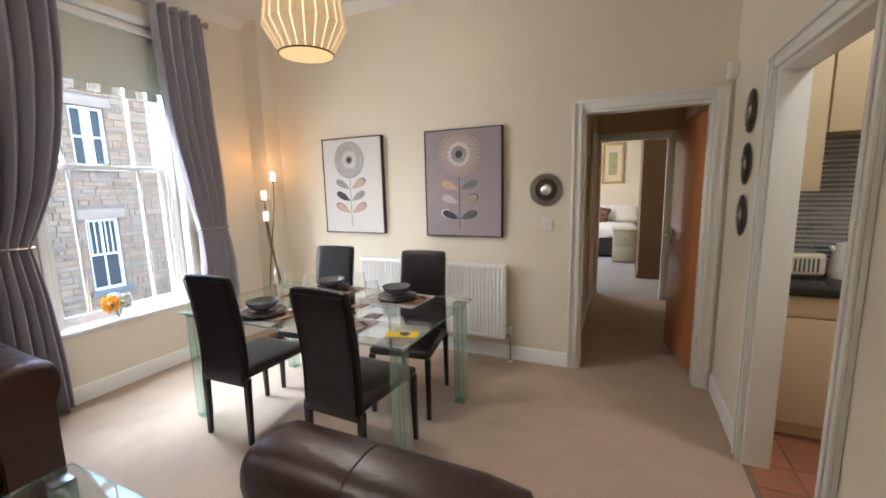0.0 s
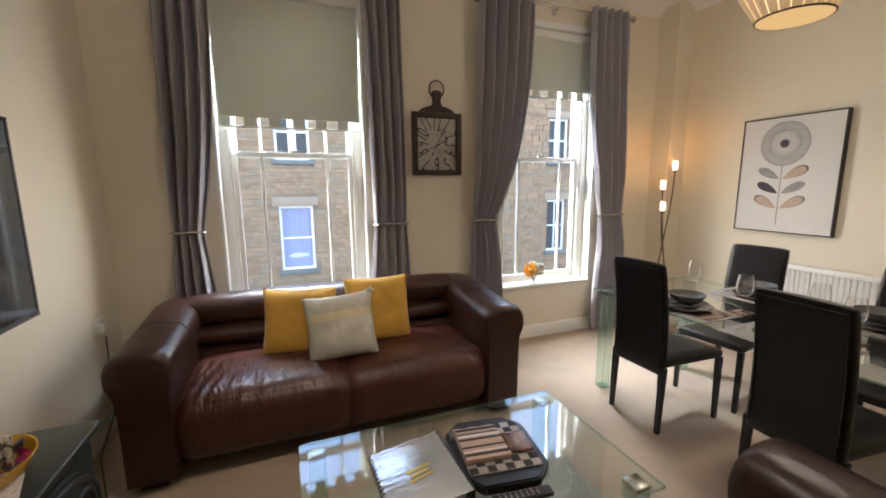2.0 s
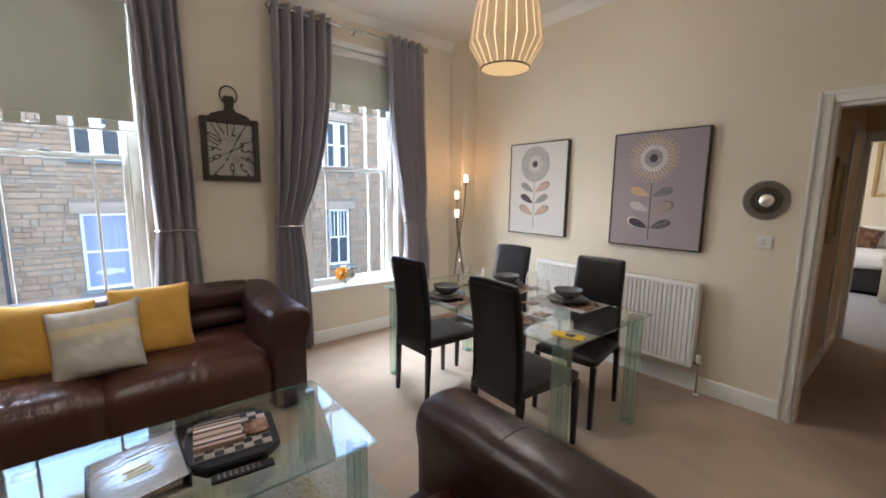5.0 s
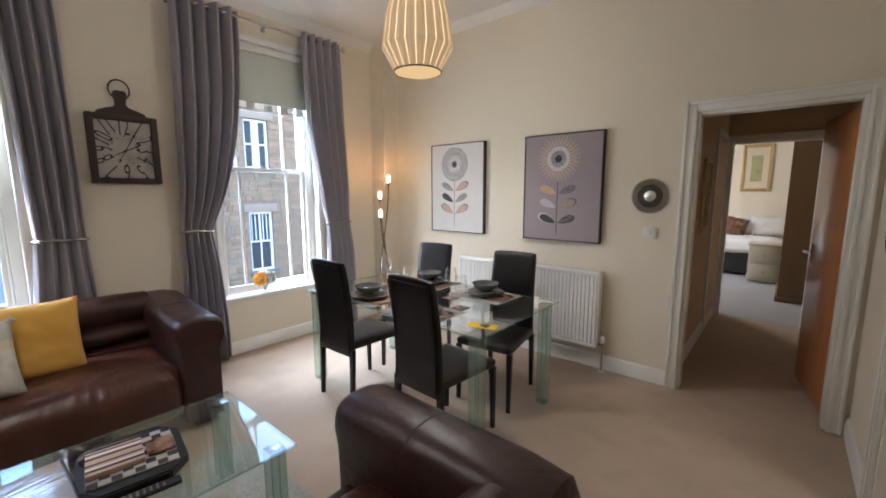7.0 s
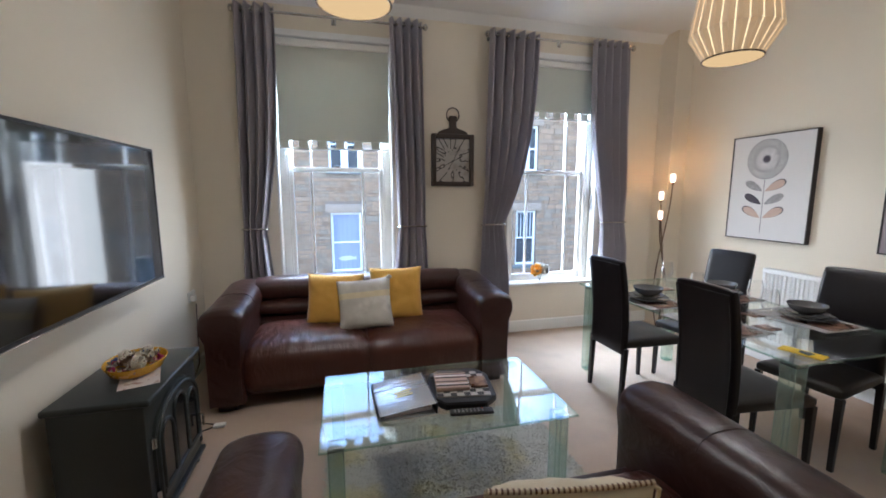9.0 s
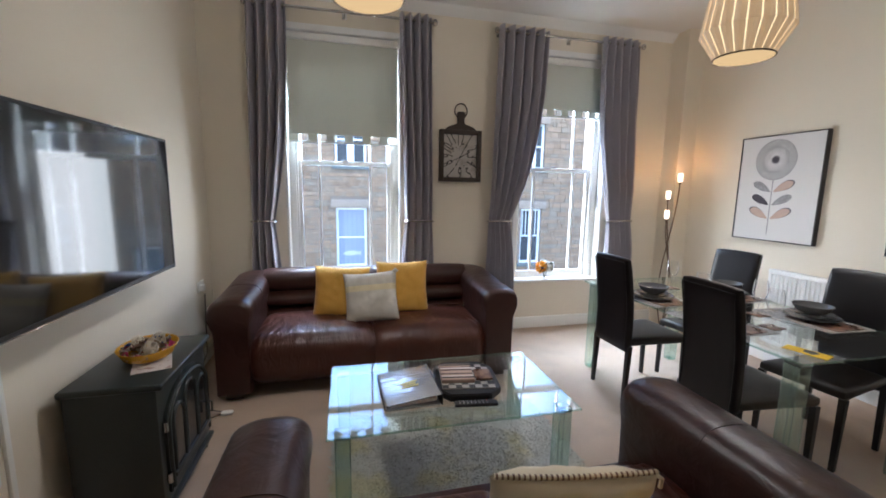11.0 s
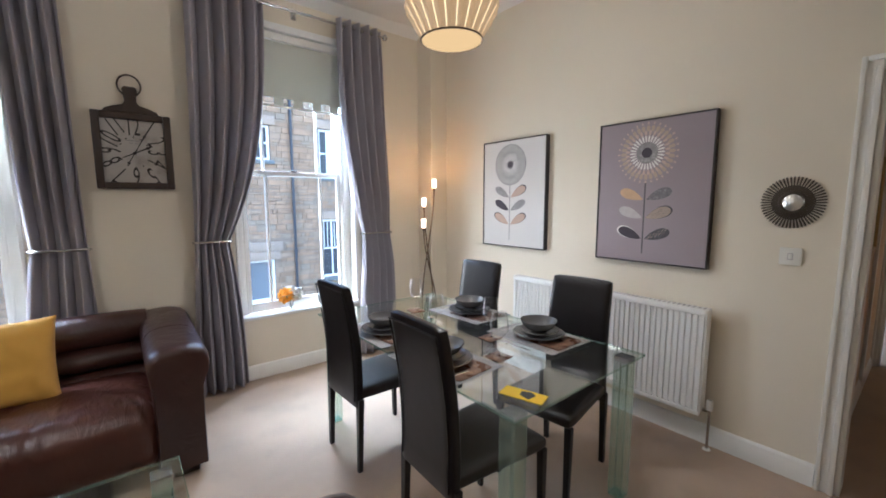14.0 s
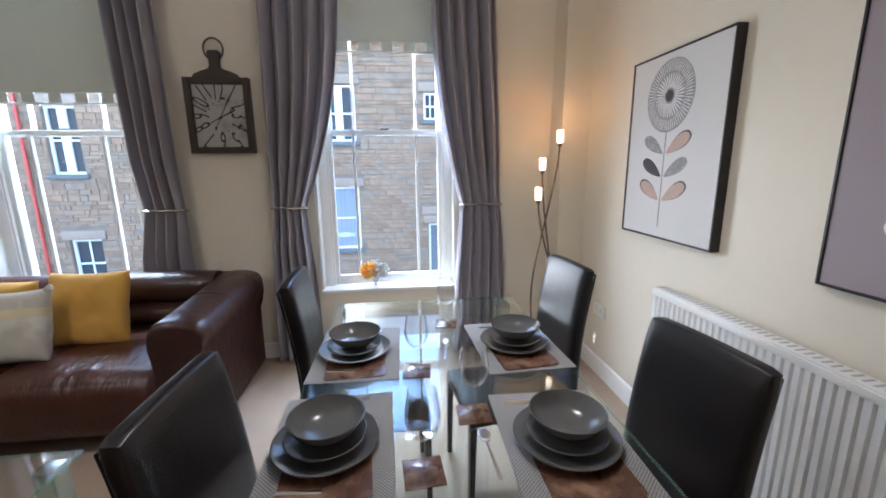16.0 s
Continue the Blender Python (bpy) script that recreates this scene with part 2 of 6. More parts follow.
M_DIAL = mat("clock_dial", (0.43, 0.405, 0.38), 0.5, noise_scale=6, vary=0.08, bump=0.03, second=(0.29, 0.265, 0.23), second_scale=9)
M_INK = mat("dark_ink", (0.022, 0.02, 0.022), 0.6, bump=0.02)
M_FRAME = mat("dark_tray_frame", (0.022, 0.018, 0.018), 0.45, noise_scale=10, vary=0.2, bump=0.05)
M_CANVAS_LIGHT = mat("pale_canvas", (0.66, 0.64, 0.625), 0.75, noise_scale=2, vary=0.02, grain=600, bump=0.2)
M_CANVAS_MAUVE = mat("mauve_canvas", (0.335, 0.285, 0.31), 0.75, noise_scale=2, vary=0.03, grain=600, bump=0.2)
M_ART_GREY = mat("art_grey", (0.27, 0.26, 0.265), 0.7, noise_scale=40, vary=0.3, second=(0.42, 0.41, 0.41), second_scale=60)
M_ART_DARK = mat("art_dark", (0.055, 0.045, 0.06), 0.7, noise_scale=40, vary=0.25)
M_ART_WHITE = mat("art_white", (0.78, 0.76, 0.74), 0.7, noise_scale=30, vary=0.1)
M_ART_PINK = mat("art_blush", (0.50, 0.36, 0.29), 0.7, noise_scale=30, vary=0.14)
M_ART_TAN = mat("art_tan", (0.48, 0.375, 0.30), 0.7, noise_scale=30, vary=0.16)
M_ART_ROSE = mat("art_rose", (0.55, 0.42, 0.36), 0.7, noise_scale=30, vary=0.14)
M_ART_OCHRE = mat("art_ochre", (0.58, 0.39, 0.235), 0.7, noise_scale=30, vary=0.16)
M_ART_SLATE = mat("art_slate", (0.075, 0.072, 0.08), 0.7, noise_scale=60, vary=0.4, second=(0.16, 0.155, 0.165), second_scale=90)
M_ART_MOTTLE = mat("art_mottled_tan", (0.44, 0.35, 0.28), 0.7, noise_scale=60, vary=0.3, second=(0.12, 0.105, 0.105), second_scale=260, second_at=(0.48, 0.66))
M_ART_PALE = mat("art_pale_grey", (0.50, 0.475, 0.48), 0.7, noise_scale=30, vary=0.15)
M_ART_STEEL = mat("art_steel_grey", (0.17, 0.165, 0.18), 0.7, noise_scale=50, vary=0.4, second=(0.28, 0.27, 0.28), second_scale=70)
M_YELLOW = mat("mustard_cloth", (0.52, 0.285, 0.040), 0.85, noise_scale=5, vary=0.10, grain=420, bump=0.5, fine=0.10, sheen=0.2)
M_GREYCLOTH = mat("oatmeal_cloth", (0.46, 0.43, 0.37), 0.9, noise_scale=6, vary=0.12, grain=380, bump=0.6, fine=0.10, second=(0.60, 0.57, 0.50), second_scale=8)
M_PALEYELLOW = mat("pale_yellow_cloth", (0.60, 0.52, 0.33), 0.9, noise_scale=6, vary=0.1, grain=380, bump=0.5, fine=0.08)
M_CREAMCLOTH = mat("cream_cloth", (0.62, 0.55, 0.42), 0.9, noise_scale=6, vary=0.1, grain=380, bump=0.6, fine=0.1)
M_PLATE = mat("grey_stoneware", (0.118, 0.118, 0.118), 0.19, noise_scale=14, vary=0.12, grain=200, bump=0.04, fine=0.03)
M_RIM = mat("stoneware_rim", (0.125, 0.122, 0.118), 0.24, bump=0.02)
M_MAT = mat("woven_placemat", (0.25, 0.245, 0.24), 0.8, noise_scale=10, vary=0.06, grain=330, bump=0.9, fine=0.22)
weave = M_MAT.node_tree.nodes.new("ShaderNodeTexChecker")
weave.inputs["Scale"].default_value = 210.0
weave.inputs["Color1"].default_value, weave.inputs["Color2"].default_value = (0.46, 0.45, 0.44, 1), (0.20, 0.197, 0.19, 1)
M_MAT.node_tree.links.new(M_MAT.node_tree.nodes["Texture Coordinate"].outputs["Object"], weave.inputs["Vector"])
M_MAT.node_tree.links.new(weave.outputs["Color"], M_MAT.node_tree.nodes["Principled BSDF"].inputs["Base Color"])
M_COASTER = mat("leather_coaster", (0.13, 0.062, 0.037), 0.28, noise_scale=14, vary=0.25, second=(0.30, 0.19, 0.125), second_scale=14, second_at=(0.54, 0.68))
M_NAPKIN = mat("yellow_paper", (0.86, 0.58, 0.012), 0.6, noise_scale=9, vary=0.05, bump=0.08)
M_SILVER = mat("silver_binder", (0.70, 0.72, 0.76), 0.24, metal=0.7, noise_scale=8, vary=0.1, grain=16, bump=1.0, stretch=(2.5, 0.8, 1))
M_GOLD = mat("gold_print", (0.62, 0.48, 0.12), 0.4, metal=0.5)
M_RUG = mat("shaggy_rug", (0.42, 0.40, 0.36), 0.95, noise_scale=3, vary=0.12, grain=80, bump=0.8, fine=0.15, second=(0.44, 0.39, 0.24), second_scale=3.2, second_at=(0.50, 0.62), spec=0.1)
M_TUFT = mat("rug_tuft", (0.46, 0.44, 0.39), 0.95, noise_scale=3, vary=0.1, bump=0.0, second=(0.47, 0.42, 0.27), second_scale=3.2, second_at=(0.50, 0.62), spec=0.1)
M_STONE = mat("sandstone_block", (0.270, 0.172, 0.100), 0.9, noise_scale=3.2, vary=0.45, grain=12, bump=0.6, fine=0.16, rand=0.28, second=(0.165, 0.124, 0.083), second_at=(0.40, 0.95))
M_STONES = mat("sandstone_course", (0.270, 0.172, 0.100), 0.9, noise_scale=3.2, vary=0.45, grain=12, bump=0.6, fine=0.16, rand=0.28, island=True, second=(0.165, 0.124, 0.083), second_at=(0.40, 0.95))
M_MORTAR = mat("lime_mortar", (0.205, 0.152, 0.107), 0.95, noise_scale=4, vary=0.4, grain=30, bump=0.6)
M_LINTEL = mat("dressed_stone", (0.29, 0.215, 0.15), 0.85, noise_scale=3, vary=0.18, grain=40, bump=0.3)
M_DARKSILL = mat("weathered_sill", (0.13, 0.135, 0.125), 0.85, noise_scale=3, vary=0.2, grain=30, bump=0.3)
M_SLATE = mat("roof_slate", (0.11, 0.115, 0.125), 0.6, noise_scale=4, vary=0.2, rand=0.2, island=True)
M_IRON = mat("black_iron_pipe", (0.025, 0.025, 0.03), 0.5, bump=0.1)
M_RED = mat("red_paint", (0.45, 0.06, 0.04), 0.5, bump=0.05)
M_FARGLASS = mat("dark_window_glass", (0.060, 0.060, 0.062), 0.22, bump=0.0, spec=0.18, wear=0.02)
M_BLUECURTAIN = mat("blue_net_curtain", (0.235, 0.245, 0.335), 0.9, spec=0.1, noise_scale=2, vary=0.1, grain=14, bump=0.4, fine=0.2, stretch=(1, 3, 0.15))
M_BLUEDOOR = mat("blue_door_paint", (0.185, 0.190, 0.190), 0.8, bump=0.05, spec=0.05)
M_ROAD = mat("asphalt", (0.05, 0.05, 0.052), 0.9, noise_scale=1, vary=0.15, grain=60, bump=0.5, fine=0.1)
M_PAVE = mat("paving", (0.27, 0.26, 0.24), 0.9, noise_scale=1, vary=0.12, grain=30, bump=0.3)
M_TERRA = mat("terracotta_tile", (0.36, 0.15, 0.085), 0.45, noise_scale=6, vary=0.12, bump=0.1, rand=0.2)
M_CABINET = mat("cream_cabinet", (0.60, 0.48, 0.31), 0.4, noise_scale=4, vary=0.04, bump=0.04)
M_BEDSIDE = mat("bedside_paint", (0.50, 0.48, 0.38), 0.5, noise_scale=4, vary=0.05, bump=0.04)
M_WORKTOP = mat("black_worktop", (0.02, 0.02, 0.021), 0.25, noise_scale=30, vary=0.3, bump=0.05)
M_TILE = mat("grey_mosaic_tile", (0.17, 0.17, 0.175), 0.25, noise_scale=10, vary=0.15, bump=0.05, rand=0.3, island=True)
M_GROUT = mat("tile_grout", (0.55, 0.54, 0.52), 0.8)
M_TOASTER = mat("cream_toaster", (0.66, 0.60, 0.48), 0.3, bump=0.0)
M_WARDROBE = mat("brown_wardrobe", (0.15, 0.095, 0.05), 0.5, noise_scale=5, vary=0.12, grain=30, bump=0.05, stretch=(6, 6, 1))
M_BEDDING = mat("white_bedding", (0.80, 0.79, 0.77), 0.85, noise_scale=5, vary=0.05, grain=200, bump=0.3)
M_GILT = mat("gilt_frame", (0.50, 0.37, 0.18), 0.4, metal=0.4, noise_scale=20, vary=0.2, bump=0.2)
M_PRINT = mat("olive_print", (0.40, 0.38, 0.20), 0.7, noise_scale=6, vary=0.2, second=(0.25, 0.27, 0.14), second_scale=7)
M_SHADE = mat("lampshade_slat", (0.62, 0.55, 0.47), 0.7, noise_scale=6, vary=0.04, grain=200, bump=0.1, alpha_trans=0.35)
M_SHADEGLOW = glow("lit_shade_gap", (1.0, 0.76, 0.42), 0.115)
M_DIFFUSER = glow("lit_diffuser", (1.0, 0.62, 0.26), 0.085, (0.012, 0.009, 0.006))
M_BULB = glow("lit_bulb", (1.0, 0.74, 0.46), 0.42)
M_SUNMETAL = mat("dark_metal_ray", (0.10, 0.085, 0.07), 0.4, metal=0.8, bump=0.03)
M_DOME = mat("silvered_dome", (0.95, 0.95, 0.95), 0.30, metal=1.0, vary=0.0, bump=0.0, wear=0.0)
M_ORANGE = mat("orange_petal", (0.90, 0.47, 0.045), 0.7, noise_scale=30, vary=0.15)
M_PALEPETAL = mat("pale_petal", (0.70, 0.70, 0.66), 0.7, noise_scale=30, vary=0.12)
M_LEAF = mat("dark_leaf", (0.06, 0.10, 0.04), 0.6, noise_scale=20, vary=0.2)
M_BOWL = mat("yellow_bowl", (0.66, 0.36, 0.03), 0.25, noise_scale=12, vary=0.12)
M_PAPER = mat("printed_leaflet", (0.62, 0.56, 0.52), 0.6, noise_scale=25, vary=0.15, second=(0.35, 0.22, 0.18), second_scale=24, second_at=(0.56, 0.62))
M_POT = [mat("dried_" + c, v, 0.75, noise_scale=60, vary=0.3, rand=0.25) for c, v in
         (("tan", (0.38, 0.29, 0.20)), ("cream", (0.66, 0.60, 0.48)), ("brown", (0.20, 0.12, 0.075)), ("magenta", (0.52, 0.05, 0.16)), ("blue", (0.06, 0.12, 0.36)))]

# ---- building blocks ----


def bm_new():
    return bmesh.new()


def add_box(bm, x0, y0, z0, x1, y1, z1, bevel=0.0, seg=2):
    r = bmesh.ops.create_cube(bm, size=1.0, matrix=Matrix.Translation(((x0 + x1) / 2, (y0 + y1) / 2, (z0 + z1) / 2))
                              @ Matrix.Diagonal((abs(x1 - x0), abs(y1 - y0), abs(z1 - z0), 1)))
    if bevel:
        vs = set(r["verts"])
        es = [e for e in bm.edges if e.verts[0] in vs and e.verts[1] in vs]
        bmesh.ops.bevel(bm, geom=es, offset=bevel, segments=seg, affect="EDGES", profile=0.5)
    return bm


def box(x0, y0, z0, x1, y1, z1, bevel=0.0, seg=2):
    return add_box(bm_new(), x0, y0, z0, x1, y1, z1, bevel, seg)


def rot_box(sx, sy, sz, m, bevel=0.0):
    bm = box(-sx / 2, -sy / 2, -sz / 2, sx / 2, sy / 2, sz / 2, bevel)
    bm.transform(m)
    return bm


def lathe(profile, seg=32, axis_m=None):
    """A profile of (radius, height) turned about the z axis."""
    bm = bm_new()
    rings = []
    for r, z in profile:
        if r < 1e-6:
            rings.append([bm.verts.new((0, 0, z))])
        else:
            rings.append([bm.verts.new((r * math.cos(2 * math.pi * i / seg), r * math.sin(2 * math.pi * i / seg), z)) for i in range(seg)])
    for a, b in zip(rings, rings[1:]):
        for i in range(seg):
            j = (i + 1) % seg
            if len(a) == 1 and len(b) > 1:
                bm.faces.new((a[0], b[j], b[i]))
            elif len(b) == 1 and len(a) > 1:
                bm.faces.new((a[i], a[j], b[0]))
            elif len(a) > 1:
                bm.faces.new((a[i], a[j], b[j], b[i]))
    bmesh.ops.recalc_face_normals(bm, faces=bm.faces)
    if axis_m:
        bm.transform(axis_m)
    return bm


def tube(points, radius, seg=10, closed=False, bm=None):
    """A round bar along a line of points."""
    bm = bm or bm_new()
    pts = [Vector(p) for p in points]
    n = len(pts)
    rings, side = [], None
    for i, p in enumerate(pts):
        if closed:
            d = pts[(i + 1) % n] - pts[i - 1]
        else:
            d = pts[min(i + 1, n - 1)] - pts[max(i - 1, 0)]
        d.normalize()
        if side is None:
            side = d.orthogonal().normalized()
        side = (side - d * side.dot(d)).normalized()
        up = d.cross(side)
        r = radius[i] if isinstance(radius, (list, tuple)) else radius
        rings.append([bm.verts.new(p + r * (side * math.cos(2 * math.pi * k / seg) + up * math.sin(2 * math.pi * k / seg))) for k in range(seg)])
    pairs = list(zip(rings, rings[1:])) + ([(rings[-1], rings[0])] if closed else [])
    for a, b in pairs:
        for k in range(seg):
            j = (k + 1) % seg
            bm.faces.new((a[k], a[j], b[j], b[k]))
    if not closed:
        bm.faces.new(rings[0])
        bm.faces.new(rings[-1])
    bmesh.ops.recalc_face_normals(bm, faces=bm.faces)
    return bm


def prism(poly, depth, m=None, bevel=0.0):
    """A flat outline (x, y) given a thickness along z."""
    bm = bm_new()
    lo = [bm.verts.new((x, y, 0)) for x, y in poly]
    hi = [bm.verts.new((x, y, depth)) for x, y in poly]
    bm.faces.new(lo)
    bm.faces.new(hi)
    n = len(poly)
    for i in range(n):
        j = (i + 1) % n
        bm.faces.new((lo[i], lo[j], hi[j], hi[i]))
    bmesh.ops.recalc_face_normals(bm, faces=bm.faces)
    if bevel:
        bmesh.ops.bevel(bm, geom=list(bm.edges), offset=bevel, segments=2, affect="EDGES")
    if m:
        bm.transform(m)
    return bm


def puff(x0, y0, z0, x1, y1, z1, r, cuts=10, swell=0.0, wrinkle=0.0, freq=9.0, seed=0.0):
    """A stuffed block: rounded edges, swollen top, small creases."""
    bm = bm_new()
    bmesh.ops.create_cube(bm, size=2.0)
    bmesh.ops.subdivide_edges(bm, edges=list(bm.edges), cuts=cuts, use_grid_fill=True)
    c = Vector(((x0 + x1) / 2, (y0 + y1) / 2, (z0 + z1) / 2))
    h = Vector(((x1 - x0) / 2, (y1 - y0) / 2, (z1 - z0) / 2))
    for v in bm.verts:
        p = Vector((v.co.x * h.x, v.co.y * h.y, v.co.z * h.z))
        q = Vector([max(-(a - r), min(a - r, b)) if a > r else 0 for a, b in zip(h, p)])
        d = p - q
        out = d.normalized() if d.length > 1e-6 else Vector((0, 0, 1))
        p = q + out * min(r, d.length if d.length < r else r)
        u, w = v.co.x, v.co.y
        if v.co.z > 0:
            p.z += swell * (1 - u * u) * (1 - w * w)
        if wrinkle:
            s = noise.noise(Vector((p.x * freq + seed, p.y * freq * 0.8, p.z * freq)))
            s2 = noise.noise(Vector((p.x * freq * 2.3, p.y * freq * 2.1 + seed, p.z * freq * 2)))
            p += out * wrinkle * (s + 0.5 * s2)
        v.co = p + c
    return bm


def pillow(w, h, t, cuts=26, seed=0.0, wrinkle=0.014):
    """A scatter cushion lying in x, z with its thickness along y."""
    bm = bm_new()
    top, bot = {}, {}
    n = cuts
    for i in range(n + 1):
        for j in range(n + 1):
            u, v = 2 * i / n - 1, 2 * j / n - 1
            pin = 1 - 0.07 * (1 - abs(v) ** 2) * abs(u) ** 3
            pin2 = 1 - 0.07 * (1 - abs(u) ** 2) * abs(v) ** 3
            x, z = u * w / 2 * pin, v * h / 2 * pin2
            d = t / 2 * (max(0, (1 - u ** 4)) ** 0.55) * (max(0, (1 - v ** 4)) ** 0.55)
            e = wrinkle * (noise.noise(Vector((x * 9 + seed, z * 9, seed))) + 0.4 * noise.noise(Vector((x * 24, z * 22 + seed, seed))))
            edge = i in (0, n) or j in (0, n)
            top[i, j] = bm.verts.new((x, -(d + e) if not edge else 0, z))
            bot[i, j] = top[i, j] if edge else bm.verts.new((x, d - e, z))
    for i in range(n):
        for j in range(n):
            bm.faces.new((top[i, j], top[i + 1, j], top[i + 1, j + 1], top[i, j + 1]))
            f = (bot[i, j], bot[i, j + 1], bot[i + 1, j + 1], bot[i + 1, j])
            if bm.faces.get(f) is None:
                bm.faces.new(f)
    bmesh.ops.recalc_face_normals(bm, faces=bm.faces)
    return bm


def mesh_from(bm, name, material, smooth=True, sharp=38):
    me = bpy.data.meshes.new(name)
    bm.to_mesh(me)
    bm.free()
    for one in (material if isinstance(material, (list, tuple)) else [material]):
        me.materials.append(one)
    if smooth:
        me.polygons.foreach_set("use_smooth", [True] * len(me.polygons))
        me.set_sharp_from_angle(angle=radians(sharp))
    return me


def part(name, bm, material, parent, label="", smooth=True, sharp=38):
    ob = new(name, mesh_from(bm, name, material, smooth, sharp))
    ob.parent = parent
    if label:
        ob["label"] = label
    return ob


def again(ob, parent, m):
    """One more piece on the same mesh."""
    o = new(ob.name.split(".")[0], ob.data)
    o.parent = parent
    o.matrix_local = m
    return o


def thing(name, label, category, m=None, group=""):
    ob = new(name)
    ob.empty_display_size = 0.1
    if m is not None:
        ob.matrix_world = m
    return tagged(ob, label, category, group)


def single(name, bm, material, label, category, m=None, group="", smooth=True):
    ob = new(name, mesh_from(bm, name, material, smooth))
    if m is not None:
        ob.matrix_world = m
    return tagged(ob, label, category, group)


def setting(name, bm, material, label="", category="", smooth=False):
    ob = new(name, mesh_from(bm, name, material, smooth))
    return tagged(ob, label or name.replace("_", " "), category or "structure", kind="structure")


def letters(text, size, depth=0.0006):
    """Built-in type as a mesh, centred, in x and y."""
    cu = bpy.data.curves.new("letters", "FONT")
    cu.body, cu.size, cu.extrude, cu.align_x, cu.align_y = text, size, depth, "CENTER", "CENTER"
    tmp = bpy.data.objects.new("letters", cu)
    scene.collection.objects.link(tmp)
    me = bpy.data.meshes.new_from_object(tmp.evaluated_get(bpy.context.evaluated_depsgraph_get()))
    bm = bm_new()
    bm.from_mesh(me)
    bpy.data.objects.remove(tmp)
    bpy.data.meshes.remove(me)
    return bm


def merge(*bms):
    """Several shapes in one mesh."""
    out = bms[0]
    for b in bms[1:]:
        me = bpy.data.meshes.new("tmp")
        b.to_mesh(me)
        b.free()
        out.from_mesh(me)
        bpy.data.meshes.remove(me)
    return out

# ---- the setting ----
WIN = (-0.385, 1.81)                                     # middles of the two windows
WH, Z0, Z1 = 0.52, 0.50, 2.82                            # half width, sill and head of their openings


def boxes(*dims):
    bm = bm_new()
    for d in dims:
        add_box(bm, *d)
    return bm


a0, a1, b0, b1 = WIN[0] - WH, WIN[0] + WH, WIN[1] - WH, WIN[1] + WH
setting("wall_west", boxes((XW - 0.3, YT - 0.2, -0.2, XW, a0, ZC), (XW - 0.3, a1, -0.2, XW, b0, ZC), (XW - 0.3, b1, -0.2, XW, YA + 0.12, ZC),
                           (XW - 0.3, a0, -0.2, XW, a1, Z0), (XW - 0.3, a0, Z1, XW, a1, ZC), (XW - 0.3, b0, -0.2, XW, b1, Z0), (XW - 0.3, b0, Z1, XW, b1, ZC)),
        M_WALL, "cream painted window wall", "wall")
setting("wall_north", boxes((XW, YA, -0.2, -0.31, YA + 0.12, ZC), (-0.31, YA, 2.03, 0.52, YA + 0.12, ZC), (0.52, YA, -0.2, 2.52, YA + 0.12, ZC)), M_WALL,
        "cream painted wall with the radiator and canvases", "wall")
setting("wall_south", box(XW, YT - 0.2, -0.2, XB + 0.12, YT, ZC), M_WALL, "cream painted wall behind the television", "wall")
setting("wall_east", boxes((XB, YT, -0.2, XB + 0.12, 1.54, ZC), (XB, 1.54, 2.0, XB + 0.12, 2.42, ZC), (XB, 2.42, -0.2, XB + 0.12, YA, ZC)), M_WALL,
        "cream painted wall with the kitchen doorway", "wall")
setting("wall_boxing", box(XW, 3.06, 0, -3.34, YA, ZC), M_WALL, "cream painted pipe boxing in the corner", "wall")
setting("floor", boxes((XW, YT, -0.2, XB, YA, 0), (-0.37, YA, -0.2, 0.62, 5.73, -0.001)), M_CARPET, "beige fitted carpet", "floor")
setting("ceiling", boxes((XW - 0.3, YT - 0.2, ZC, 2.52, YA + 0.12, ZC + 0.2)), M_CEIL, "white ceiling", "ceiling")
cove = [(0, 0), (0.075, 0), (0.055, -0.02), (0.02, -0.055), (0, -0.075)]
setting("trim", merge(prism(cove, YA - YT, pose(XW, YA, ZC, 90)),
                      prism(cove, XB - XW, Matrix(((0, 0, 1, XW), (-1, 0, 0, YA), (0, 1, 0, ZC), (0, 0, 0, 1)))),
                      prism(cove, XB - XW, Matrix(((0, 0, 1, XW), (1, 0, 0, YT), (0, 1, 0, ZC), (0, 0, 0, 1))))), M_CEIL, "plaster coving", "trim", True)


def skirting(name, along, a, b, at, side):
    """Moulded skirting along x or y, proud of the wall on the given side."""
    prof = [(0, 0), (0.018, 0), (0.018, 0.085), (0.014, 0.092), (0.014, 0.101), (0.008, 0.115), (0, 0.12)]
    if along == "x":
        m = Matrix(((0, 0, 1, a), (side, 0, 0, at), (0, 1, 0, 0), (0, 0, 0, 1)))
    else:
        m = Matrix(((side, 0, 0, at), (0, 0, 1, a), (0, 1, 0, 0), (0, 0, 0, 1)))
    bm = prism(prof, b - a, m)
    bmesh.ops.recalc_face_normals(bm, faces=bm.faces)
    setting(name, bm, M_WHITE, "white moulded skirting board", "baseboard", True)


skirting("baseboard", "y", YT, 3.06, XW, 1)
skirting("baseboard", "x", -3.34, -0.385, YA, -1)
skirting("baseboard", "x", XW, XB, YT, 1)
skirting("baseboard", "y", 2.492, YA, XB, -1)
skirting("baseboard", "y", YT, 1.468, XB, -1)
skirting("baseboard", "y", 3.38, 5.66, -0.37, 1)


